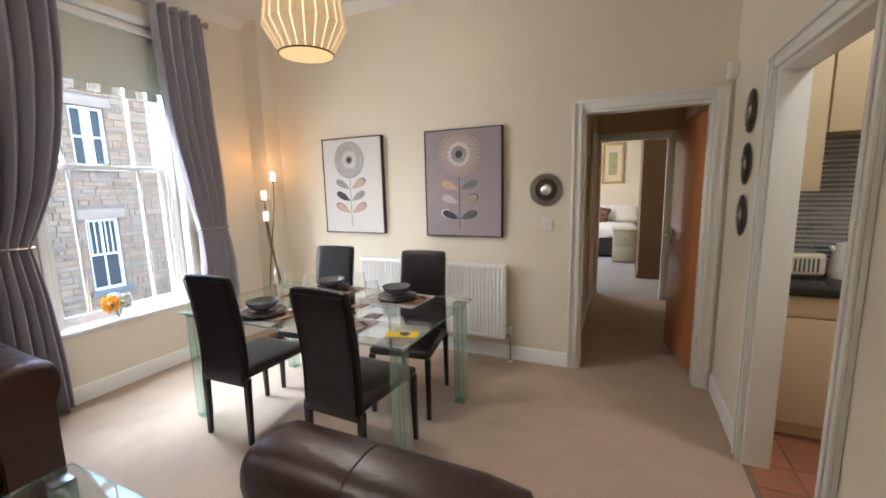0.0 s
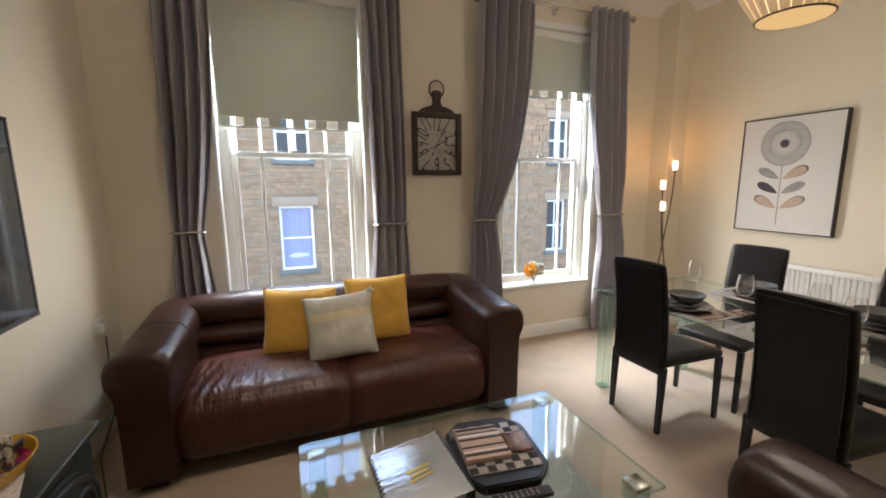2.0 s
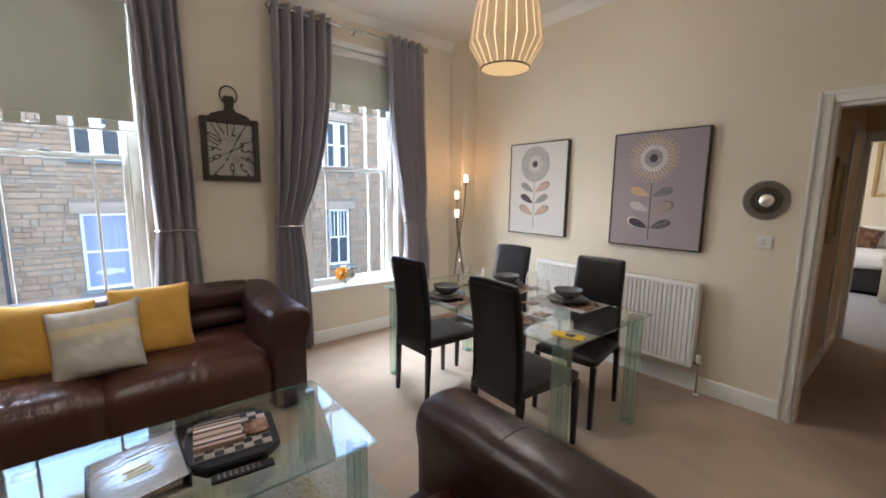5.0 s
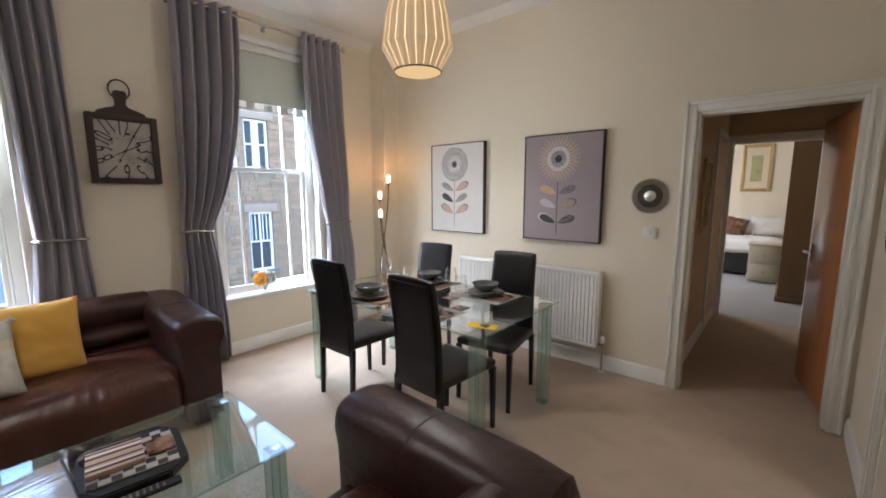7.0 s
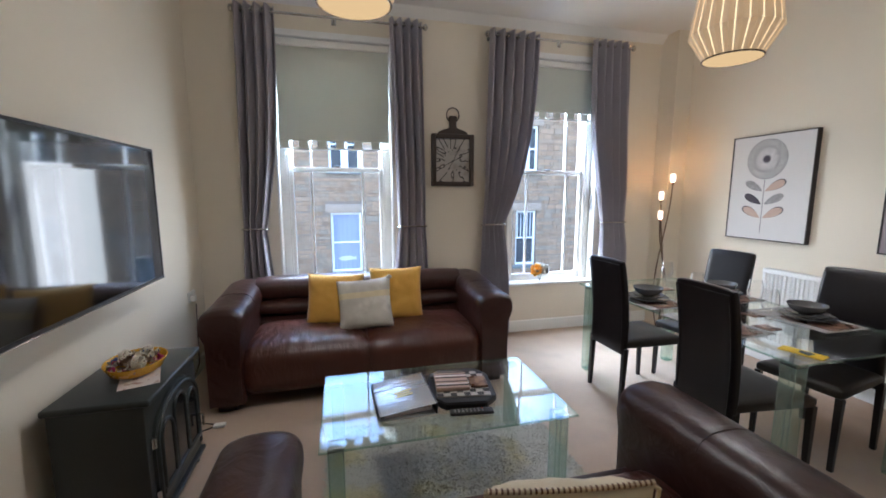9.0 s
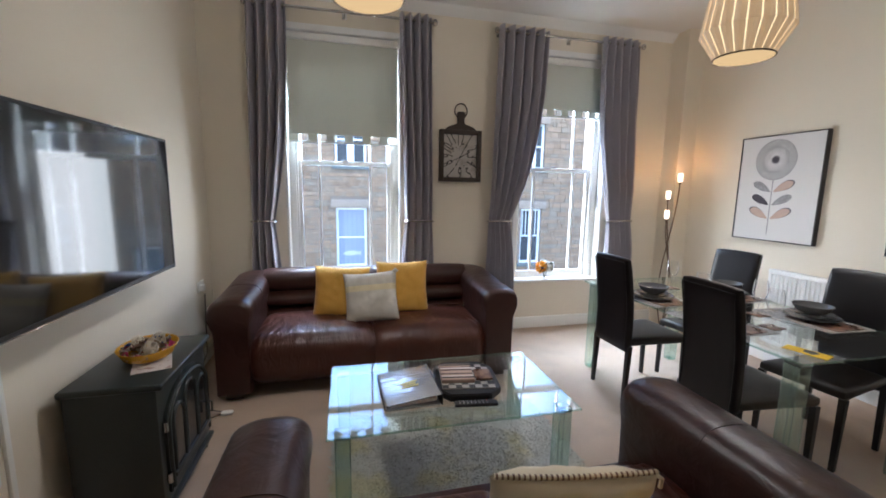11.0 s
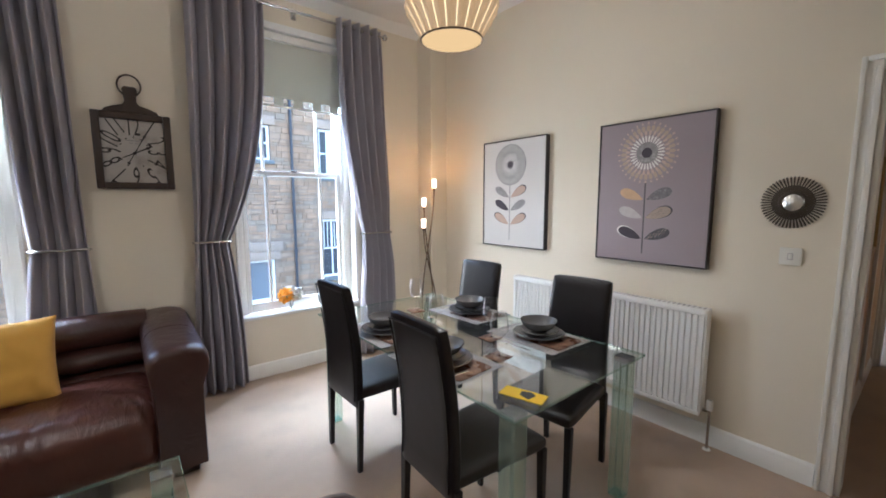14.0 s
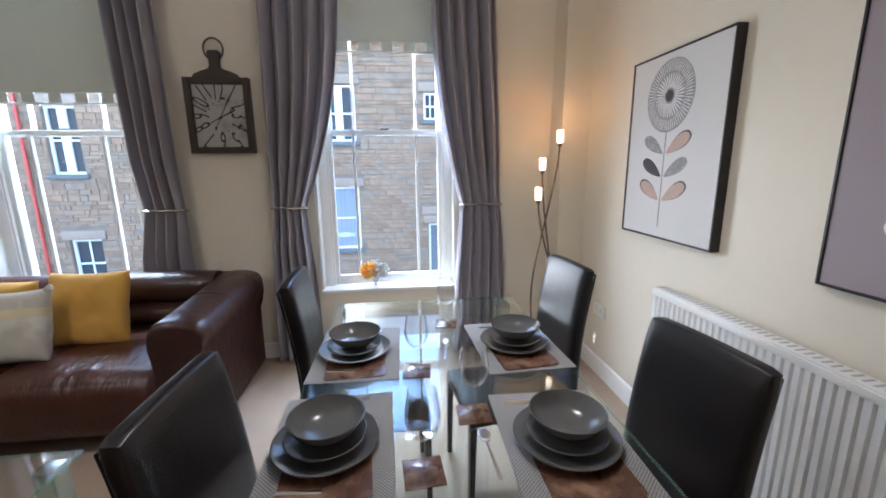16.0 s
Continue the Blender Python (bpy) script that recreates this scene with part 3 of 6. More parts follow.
def architrave(name, lo, hi, top, wall_at, side, axis, thick, label):
    """A lined doorway: moulded casing on the near face, jamb linings and head."""
    ob = thing(name, label, "door frame")
    ob["kind"] = "structure"
    w = 0.072

    def put(nm, u0, u1, z0, z1, d0, d1, bev):
        bm = box(u0, d0, z0, u1, d1, z1, bev) if axis == "x" else box(d0, u0, z0, d1, u1, z1, bev)
        part(nm, bm, M_WHITE, ob)
    for nm, u0, u1 in (("casing", lo - w, lo), ("casing", hi, hi + w)):
        put(nm, u0, u1, 0, top + w, wall_at, wall_at + side * 0.018, 0.004)
        inner = (u1 - 0.022, u1) if u0 < lo else (u0, u0 + 0.022)
        put("moulding", inner[0], inner[1], 0, top + 0.02, wall_at + side * 0.018, wall_at + side * 0.026, 0.003)
        outer = (u0, u0 + 0.02) if u0 < lo else (u1 - 0.02, u1)
        put("moulding", outer[0], outer[1], 0, top + w, wall_at + side * 0.018, wall_at + side * 0.03, 0.004)
    put("casing", lo, hi, top, top + w, wall_at, wall_at + side * 0.018, 0.004)
    put("moulding", lo - 0.05, hi + 0.05, top + 0.05, top + w, wall_at + side * 0.018, wall_at + side * 0.03, 0.004)
    back = wall_at - side * thick
    for u0, u1 in ((lo, lo + 0.022), (hi - 0.022, hi)):
        put("jamb", u0, u1, 0, top, back, wall_at, 0.002)
    put("head", lo + 0.022, hi - 0.022, top - 0.022, top, back, wall_at, 0.002)
    return ob


architrave("door_frame_1", -0.31, 0.52, 2.03, YA, -1, "x", 0.12, "white painted doorway to the hall")
architrave("door_frame_2", 1.54, 2.42, 2.0, XB, -1, "y", 0.12, "white painted doorway to the kitchen")
architrave("door_frame_3", -0.33, 0.47, 2.05, 5.73, -1, "x", 0.10, "white painted doorway to the bedroom")

# ---- windows ----


def window(name, c, drop):
    w = thing(name, "white painted sliding sash window with narrow margin panes", "window")
    w["kind"] = "structure"
    xi, xo = XW - 0.115, XW - 0.205
    part("window_sill", merge(box(XW - 0.12, c - WH + 0.004, Z0 + 0.004, XW + 0.03, c + WH - 0.004, Z0 + 0.03, 0.006)), M_WHITE, w, "deep white window sill")
    for s in (-1, 1):
        part("box_frame", box(xo - 0.03, c + s * 0.44, Z0, xi + 0.03, c + s * (WH - 0.002), Z1, 0.003), M_SASH, w)
        part("staff_bead", box(xi + 0.0, c + s * 0.425, Z0 + 0.03, xi + 0.022, c + s * 0.44, Z1, 0.003), M_SASH, w)
        part("lining", box(xi + 0.03, c + s * (WH - 0.02), Z0 + 0.03, XW + 0.012, c + s * (WH + 0.0), Z1, 0.003), M_SASH, w)
    part("head_frame", box(xo - 0.03, c - 0.44, Z1 - 0.05, xi + 0.03, c + 0.44, Z1, 0.003), M_SASH, w)
    part("head_lining", box(XW - 0.08, c - WH, Z1 - 0.004, XW + 0.014, c + WH, Z1 + 0.05, 0.005), M_SASH, w)
    zm = 1.70
    for nm, x0, x1, z0, z1, rail in (("upper_sash", xo, xo + 0.038, zm - 0.02, Z1 - 0.05, 0.045), ("lower_sash", xi - 0.042, xi - 0.004, Z0 + 0.03, zm + 0.02, 0.075)):
        bm = bm_new()
        for s in (-1, 1):
            add_box(bm, x0, c + s * 0.395, z0, x1, c + s * 0.438, z1, 0.003)
            add_box(bm, x0 + 0.004, c + s * 0.235 - 0.010, z0 + 0.03, x1 - 0.004, c + s * 0.235 + 0.010, z1 - 0.03, 0.004)
        add_box(bm, x0, c - 0.395, z0, x1, c + 0.395, z0 + (rail if nm == "lower_sash" else 0.036), 0.003)
        add_box(bm, x0, c - 0.395, z1 - (0.036 if nm == "lower_sash" else 0.045), x1, c + 0.395, z1, 0.003)
        sash = part(nm, bm, M_SASH, w)
        xm = (x0 + x1) / 2
        for u0, u1 in ((-0.397, -0.232), (-0.238, 0.238), (0.232, 0.397)):
            part("pane", box(xm - 0.002, c + u0, z0 + 0.03, xm + 0.002, c + u1, z1 - 0.03), M_GLASS, sash, smooth=False)
    part("sash_lock", box(xi - 0.03, c - 0.03, zm + 0.02, xi - 0.002, c + 0.03, zm + 0.035, 0.004), M_CHROME, w)
    b = thing("roller_blind", "sage green roller blind with a castellated hem, partly drawn down", "blind")
    xb = XW - 0.045
    part("roller", lathe([(0, -0.49), (0.022, -0.49), (0.022, 0.49), (0, 0.49)], 16, pose(xb, c, Z1 - 0.045, 90)), M_BLIND, b)
    part("cassette", box(xb - 0.03, c - 0.495, Z1 - 0.07, xb + 0.034, c + 0.495, Z1 - 0.012, 0.006), M_WHITE, b)
    bm = bm_new()
    add_box(bm, xb - 0.0012, c - 0.485, drop + 0.078, xb + 0.0012, c + 0.485, Z1 - 0.07)
    part("cloth", bm, M_BLIND, b, smooth=False)
    part("hem_bar", box(xb - 0.004, c - 0.485, drop + 0.074, xb + 0.005, c + 0.485, drop + 0.088, 0.002), M_BLIND, b)
    part("pull_bar", box(xb - 0.005, c - 0.485, drop, xb + 0.005, c + 0.485, drop + 0.016, 0.003), M_WHITE, b)
    pitch = 0.161
    u = c - 0.485
    while u < c + 0.45:
        u0, u1 = u, min(u + 0.078, c + 0.485)
        part("tab", box(xb - 0.0015, u0, drop + 0.016, xb + 0.0015, u1, drop + 0.074), M_BLIND, b, smooth=False)
        u += pitch
    return w


window("window_1", WIN[0], 1.875)
window("window_2", WIN[1], 2.235)


def curtain(name, rings, top, tie, foot, label, seed):
    """A pleated eyelet curtain, gathered by a tie-back; edges given as y at the top, the tie and the foot."""
    cur = thing(name, label, "curtain", group="curtains at the windows")
    cols, rws, folds = 90, 64, rings
    zt, zk, zf = 3.0, 1.165, 0.025
    bm = bm_new()
    grid = []
    rnd = random.Random(seed)
    jit = [rnd.uniform(-0.25, 0.25) for _ in range(folds * 2 + 3)]
    for r in range(rws + 1):
        v = r / rws
        z = zt + (zf - zt) * v
        if z > zk:
            s = (zt - z) / (zt - zk)
            e = s ** 2.6
            lo = top[0] + (tie[0] - top[0]) * (e if abs(tie[0] - top[0]) > 0.12 else s)
            hi = top[1] + (tie[1] - top[1]) * (e if abs(tie[1] - top[1]) > 0.12 else s)
            near = max(0, 1 - (z - zk) / 0.35)
        else:
            s = (zk - z) / (zk - zf)
            e = 1 - (1 - s) ** 2.2
            lo, hi = tie[0] + (foot[0] - tie[0]) * e, tie[1] + (foot[1] - tie[1]) * e
            near = max(0, 1 - (zk - z) / 0.3)
        line = []
        for k in range(cols + 1):
            u = k / cols
            ph = u * folds * 2 * math.pi
            j = int(u * folds * 2)
            soft = 0.6 + 0.4 * min(1, v * 3)
            amp = (0.052 * (1 - 0.45 * near)) * (1 + 0.5 * jit[j] * min(1, v * 2.5))
            x = -3.455 + amp * math.sin(ph + 0.6 * jit[j] * v) + 0.014 * noise.noise(Vector((u * 4 + seed, z * 1.6, seed))) - 0.035 * near
            uu = u + 0.012 * math.sin(2 * ph) * soft + 0.02 * v * noise.noise(Vector((u * 5, z * 1.2, seed * 2)))
            line.append(bm.verts.new((max(x, -3.525), lo + (hi - lo) * uu, z)))
        grid.append(line)
    for a, b in zip(grid, grid[1:]):
        for k in range(cols):
            bm.faces.new((a[k], a[k + 1], b[k + 1], b[k]))
    cloth = part("cloth", bm, M_CURTAIN, cur, sharp=80)
    mod = cloth.modifiers.new("thick", "SOLIDIFY")
    mod.thickness = 0.004
    mid, half = (tie[0] + tie[1]) / 2, (tie[1] - tie[0]) / 2 + 0.012
    ring = [(-3.49 + 0.062 * math.cos(a), mid + half * math.sin(a), 1.165 + 0.02 * math.cos(a) * 0.3) for a in [2 * math.pi * i / 28 for i in range(28)]]
    part("tie_back", tube(ring, 0.009, 8, True), M_CHROME, cur, "slim satin metal tie-back")
    for i in range(folds * 2):
        y = top[0] + (top[1] - top[0]) * (i + 0.5) / (folds * 2)
        part("eyelet", tube([(-3.455 + 0.024 * math.cos(a), y + 0.006 * math.sin(a), 2.955 + 0.026 * math.sin(a)) for a in [2 * math.pi * q / 14 for q in range(14)]], 0.004, 6, True), M_CHROME, cur)
    return cur


curtain("curtain", 4, (-1.150, -0.845), (-1.185, -1.00), (-1.20, -0.93), "grey-mauve eyelet curtain held by a slim metal tie-back", 1)
curtain("curtain", 4, (0.105, 0.395), (0.165, 0.425), (0.10, 0.45), "grey-mauve eyelet curtain held by a slim metal tie-back", 2)
curtain("curtain", 5, (1.045, 1.555), (1.01, 1.235), (0.97, 1.30), "wide grey-mauve eyelet curtain swept back to a tie", 3)
curtain("curtain", 5, (2.145, 2.575), (2.36, 2.655), (2.30, 2.70), "grey-mauve eyelet curtain held by a slim metal tie-back", 4)
for lo, hi in ((-1.165, 0.425), (1.02, 2.615)):
    rod = thing("curtain_rod", "satin steel curtain pole with ball ends", "curtain rod", group="curtain poles")
    part("pole", tube([(-3.455, lo, 2.955), (-3.455, hi, 2.955)], 0.011, 14), M_CHROME, rod)
    for y in (lo, hi):
        part("finial", lathe([(0, -0.028), (0.016, -0.024), (0.026, 0), (0.016, 0.024), (0, 0.028)], 16, pose(-3.455, y, 2.955)), M_CHROME, rod)
    for y in (lo + 0.05, (lo + hi) / 2, hi - 0.05):
        part("bracket", merge(box(XW, y - 0.02, 2.93, XW + 0.006, y + 0.02, 2.99, 0.002), tube([(XW, y, 2.958), (-3.466, y, 2.958)], 0.006, 8)), M_CHROME, rod)

# ---- sofas ----


def crease(bm, mid, low, seed):
    """Soft pulls in stretched hide, fanning out from the back of a seat towards its front edge."""
    for v in bm.verts:
        x, y, z = v.co
        if z < low:
            continue
        fan = (y - mid) / (0.75 + 0.55 * x)
        warp = 0.5 * noise.noise(Vector((x * 4.0, y * 5.0, seed)))
        a = noise.noise(Vector((x * 4.5 + warp, fan * 25 + 1.6 * warp, seed)))
        b = noise.noise(Vector((x * 8.0, fan * 44 + warp, seed + 9)))
        where = max(0.0, min(1.0, 0.45 + 1.6 * noise.noise(Vector((x * 3.2, y * 2.6, seed + 4)))))
        edge = min(1.0, (z - low) / 0.06)
        v.co.z += where * edge * (0.030 * (0.28 - abs(a)) + 0.010 * (0.25 - abs(b)))


def sofa(name, width, m, label, rise=0.06, low=0.0, arm_z=0.595, seat=(0.93, 0.432)):
    """A two-seat sofa facing +x, its back at x = 0, from y = 0 to its width."""
    s = thing(name, label, "sofa", m)
    aw, D = 0.235, 0.93
    part("base", box(0.05, 0.05, 0.09, D - 0.06, width - 0.05, 0.30, 0.02), M_LEATHER, s)
    for x, y in ((0.06, 0.05), (D - 0.17, 0.05), (0.06, width - 0.17), (D - 0.17, width - 0.17)):
        part("foot", box(x, y, 0, x + 0.12, y + 0.12, 0.10, 0.008), M_DARKWOOD, s, "dark wooden block foot")
    # arms: a rolled profile carried from back to front
    for side in (0, 1):
        bm = bm_new()
        rings = []
        stations = [(0.0, 0.90, 0.97), (0.02, 0.97, 1), (0.15, 1, 1), (0.4, 1, 1), (0.62, 1, 1), (0.80, 1.0, 1), (D - 0.045, 1.0, 1), (D - 0.012, 0.985, 0.965), (D, 0.95, 0.92)]
        for x, kz, ky in stations:
            lift = rise * max(0, 1 - x / 0.75) ** 1.2
            ring = [(aw - 0.004, 0.06), (aw - 0.004, 0.30), (aw, arm_z - 0.075)]
            for i in range(19):
                a = math.pi * i / 18
                out = math.copysign(abs(math.cos(a)) ** 0.72, math.cos(a))
                ring.append((aw / 2 - 0.002 + (aw / 2 + 0.016) * out - (0.012 if i > 12 else 0), arm_z + 0.012 + lift * 0.9 + 0.112 * math.sin(a) ** 0.72))
            ring += [(-0.012, arm_z - 0.035), (0.004, arm_z - 0.075), (0.008, 0.30), (0.008, 0.06)]
            mid = aw / 2
            rings.append([bm.verts.new((x, (mid + (y - mid) * ky) if side == 0 else width - (mid + (y - mid) * ky), z * kz if z > 0.3 else z)) for y, z in ring])
        for a, b in zip(rings, rings[1:]):
            k = len(a)
            for i in range(k):
                j = (i + 1) % k
                bm.faces.new((a[i], a[j], b[j], b[i]))
        bm.faces.new(rings[0])
        bm.faces.new(rings[-1])
        bmesh.ops.recalc_face_normals(bm, faces=bm.faces)
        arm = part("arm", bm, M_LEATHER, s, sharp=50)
        y = aw / 2 if side == 0 else width - aw / 2
        for x in (0.52,):
            pts = [(x, y + (aw / 2 + 0.012) * math.copysign(abs(math.cos(t)) ** 0.72, math.cos(t)), arm_z + 0.014 + 0.3 * rise + 0.112 * math.sin(t) ** 0.72) for t in [math.pi * i / 20 for i in range(1, 20)]]
            part("seam", tube(pts, 0.0018, 6), M_LEATHER, arm)
    # backrest: three padded rolls one above another
    def roll(nm, x, z, rx, rz, inset=0.0):
        bm = bm_new()
        rings = []
        n, k = 26, 20
        for i in range(n + 1):
            t = i / n
            y = aw - 0.03 + (width - 2 * aw + 0.06) * t
            f = (1 - abs(2 * t - 1) ** 8) ** 0.5 if 0 < t < 1 else 0.55
            f = 0.80 + 0.20 * f
            wob = 0.006 * noise.noise(Vector((y * 5, z * 9, 3)))
            rings.append([bm.verts.new((x + (rx * f + wob) * math.cos(2 * math.pi * q / k), y, z + (rz * f + wob) * math.sin(2 * math.pi * q / k))) for q in range(k)])
        for a, b in zip(rings, rings[1:]):
            for q in range(k):
                bm.faces.new((a[q], a[(q + 1) % k], b[(q + 1) % k], b[q]))
        bm.faces.new(rings[0])
        bm.faces.new(rings[-1])
        bmesh.ops.recalc_face_normals(bm, faces=bm.faces)
        part(nm, bm, M_LEATHER, s, sharp=60)
    part("back_panel", puff(0.0, 0.03, 0.07, 0.20, width - 0.03, 0.755 - low, 0.05, 8), M_LEATHER, s)
    roll("back_roll", 0.155, 0.685 - low, 0.115, 0.105)
    roll("back_roll", 0.19, 0.535 - 0.6 * low, 0.125, 0.075)
    roll("back_roll", 0.20, 0.40, 0.13, 0.08)
    gap, y0, y1 = 0.001, aw - 0.004, width - aw + 0.004
    ym = (y0 + y1) / 2
    for q, (u0, u1) in enumerate(((y0, ym - gap), (ym + gap, y1))):
        pad = puff(0.20, u0 - 0.045, 0.085, seat[0], u1 + 0.045, seat[1], 0.125, 64, 0.030, 0.0025, 7.0, q * 7.0)
        crease(pad, (u0 + u1) / 2, 0.30, 3.1 + 5.7 * q)
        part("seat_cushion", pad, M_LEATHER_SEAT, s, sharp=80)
    return s


sofa("sofa", 2.15, pose(-3.42, -1.265, 0), "dark brown leather two-seat sofa with rolled arms")
sofa("sofa", 1.80, pose(-0.195, 1.040, 0, 0, 0, 180), "dark brown leather sofa facing the coffee table", 0.0, 0.14, 0.535, (0.78, 0.405))


def cushion(label, w, h, t, material, m, seed, band=None, tassel=False):
    c = thing("scatter_cushion", label, "cushion", m)
    cover = part("cover", pillow(w, h, t, seed=seed), material, c, sharp=80)
    if band:
        cover.data.materials.append(band)
        for f in cover.data.polygons:
            if 0.10 * h < f.center.z < 0.24 * h:
                f.material_index = 1
        part("ear", tube([(w * 0.44, 0, h * 0.45), (w * 0.50, -0.01, h * 0.50), (w * 0.53, -0.012, h * 0.46)], [0.02, 0.016, 0.008], 8), material, c)
    if tassel:
        part("tassel", tube([(w * 0.48, 0, h * 0.47), (w * 0.52, -0.01, h * 0.45), (w * 0.53, -0.012, h * 0.36)], 0.006, 6), M_CREAMCLOTH, c)
        edge = lambda u: (u * w / 2, -0.004, h / 2 * (1 - 0.07 * (1 - u * u)) + 0.002)
        part("braid", tube([edge(-0.97 + 0.097 * i) for i in range(21)], 0.007, 8), M_CREAMCLOTH, c, "braided top edge")
        for i in range(30):
            part("stripe", tube([edge(-0.95 + 0.064 * i), edge(-0.95 + 0.064 * i + 0.026)], 0.0074, 8), M_COASTER, cover)
    return c


cushion("plain mustard yellow cushion leaning on the sofa back", 0.45, 0.43, 0.15, M_YELLOW, pose(-2.985, -0.43, 0.622, -15, 2, 84), 1.0)
cushion("plain mustard yellow cushion standing tall on the sofa", 0.44, 0.45, 0.15, M_YELLOW, pose(-2.985, 0.07, 0.645, -13, 0, 90), 2.0)
cushion("oatmeal cushion with pale yellow band", 0.42, 0.40, 0.14, M_GREYCLOTH, pose(-2.80, -0.20, 0.622, -18, -4, 86), 3.0, band=M_PALEYELLOW)
cushion("cream cushion with dark striped edging and tassels", 0.46, 0.36, 0.14, M_CREAMCLOTH, pose(-0.56, 0.185, 0.575, 16, 3, 84), 4.0, tassel=True)
cushion("plain mustard yellow cushion on the near sofa", 0.44, 0.34, 0.14, M_YELLOW, pose(-0.40, 0.27, 0.560, 14, 3, 88), 5.0)

# ---- dining ----
TX0, TX1, TY0, TY1, TZ = -2.605, -0.925, 1.555, 2.495, 0.735


def glass_table(name, x0, x1, y0, y1, z, thick, leg, label, mats=None):
    t = thing(name, label, "table")
    bm = box(x0, y0, z - thick, x1, y1, z, 0.0025, 1)
    for f in bm.faces:
        f.material_index = 0 if abs(f.normal.z) > 0.9 else 1
    part("tabletop", bm, [M_TABLEGLASS, M_EDGE], t, "clear glass top with green edges", smooth=False)
    for x in (x0 + 0.035, x1 - 0.035 - leg):
        for y in (y0 + 0.035, y1 - 0.035 - leg):
            w = 0.016
            inx = 1 if x < (x0 + x1) / 2 else -1
            iny = 1 if y < (y0 + y1) / 2 else -1
            cx, cy = x + leg / 2, y + leg / 2
            bm = box(cx - leg / 2, cy - leg / 2, 0.012, cx + leg / 2, cy + leg / 2, z - thick - 0.022, 0.003, 1)
            for f in bm.faces:
                f.material_index = 0
            lg = part("leg", bm, [M_LEGGLASS, M_EDGE], t, "square glass leg with green edges", smooth=False)
            for sx in (-1, 1):
                for sy in (-1, 1):
                    part("corner_edge", box(cx + sx * leg / 2 - 0.003, cy + sy * leg / 2 - 0.003, 0.012, cx + sx * leg / 2 + 0.003, cy + sy * leg / 2 + 0.003, z - thick - 0.022, 0.002, 1), M_ARRIS, lg)
            part("cap", box(cx - leg / 2 - 0.003, cy - leg / 2 - 0.003, z - thick - 0.022, cx + leg / 2 + 0.003, cy + leg / 2 + 0.003, z - thick, 0.002), M_DARKSTEEL if z > 0.6 else M_CHROME, lg, "steel fixing plate")
            part("foot_plate", box(cx - leg / 2, cy - leg / 2, 0, cx + leg / 2, cy + leg / 2, 0.012, 0.002), M_EDGE, lg)
    return t


glass_table("dining_table", TX0, TX1, TY0, TY1, TZ, 0.012, 0.066, "clear glass dining table with square glass legs")


def chair(m):
    """A high-backed dining chair facing +y; its back legs at y = 0."""
    c = thing("dining_chair", "high-backed dining chair in dark brown leatherette", "chair", m, "dining chairs round the glass table")
    seat = puff(-0.212, -0.02, 0.405, 0.212, 0.475, 0.462, 0.022, 10, 0.008)
    for v in seat.verts:
        v.co.x *= 0.86 + 0.14 * min(1, max(0, v.co.y / 0.42))
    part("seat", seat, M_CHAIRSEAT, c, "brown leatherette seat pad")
    bm = puff(-0.182, -0.026, 0.36, 0.182, 0.022, 1.025, 0.018, 12)
    for v in bm.verts:
        h = (v.co.z - 0.40) / 0.62
        v.co.y += -0.052 * max(0, h) ** 1.6 + 0.012 * math.sin(max(0, h) * math.pi)
        v.co.x *= 1.0 - 0.045 * max(0, h)
        v.co.z += 0.005 * (1 - (v.co.x / 0.17) ** 2) * max(0, h) ** 6
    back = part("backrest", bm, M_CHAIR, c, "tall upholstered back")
    part("back_piping", tube([(sx * 0.160, -0.028 - 0.052 * h ** 1.6 + 0.012 * math.sin(h * math.pi), 0.40 + 0.60 * h) for sx, h in
                              [(-1, i / 8) for i in range(9)] + [(1, 1 - i / 8) for i in range(9)]], 0.004, 6), M_CHAIR, back)
    for sx in (-1, 1):
        for y, lx, ly in ((0.0, 0.178, 0.032), (0.455, 0.200, 0.028)):
            leg = prism([(-0.017, -ly / 2), (0.017, -ly / 2), (0.017, ly / 2), (-0.017, ly / 2)], 0.41)
            for v in leg.verts:
                k = 0.72 + 0.28 * v.co.z / 0.41
                v.co.x, v.co.y = v.co.x * k, v.co.y * k
                v.co.y += -0.012 * (1 - v.co.z / 0.41) if y < 0.1 else 0.006 * (1 - v.co.z / 0.41)
            leg.transform(Matrix.Translation((sx * (lx - 0.004), y, 0)))
            part("leg", leg, M_CHAIR, c, "dark leather-wrapped leg")
    return c


first_chair = chair(pose(-2.14, 1.515, 0, 0, 0, 1.5))
copy_thing(first_chair, pose(-1.30, 1.478, 0, 0, 0, -2))
copy_thing(first_chair, pose(-2.185, 2.590, 0, 0, 0, 186))
copy_thing(first_chair, pose(-1.352, 2.575, 0, 0, 0, 187))

# place settings


def dish(name, profile, m, label):
    d = thing(name, label, "tableware", m)
    part("body", lathe(profile, 40), M_PLATE, d)
    r, z = max(profile)
    part("rim", tube([(r * math.cos(a), r * math.sin(a), z) for a in [2 * math.pi * i / 40 for i in range(40)]], 0.0016, 6, True), M_RIM, d, "pale worn rim")
    return d


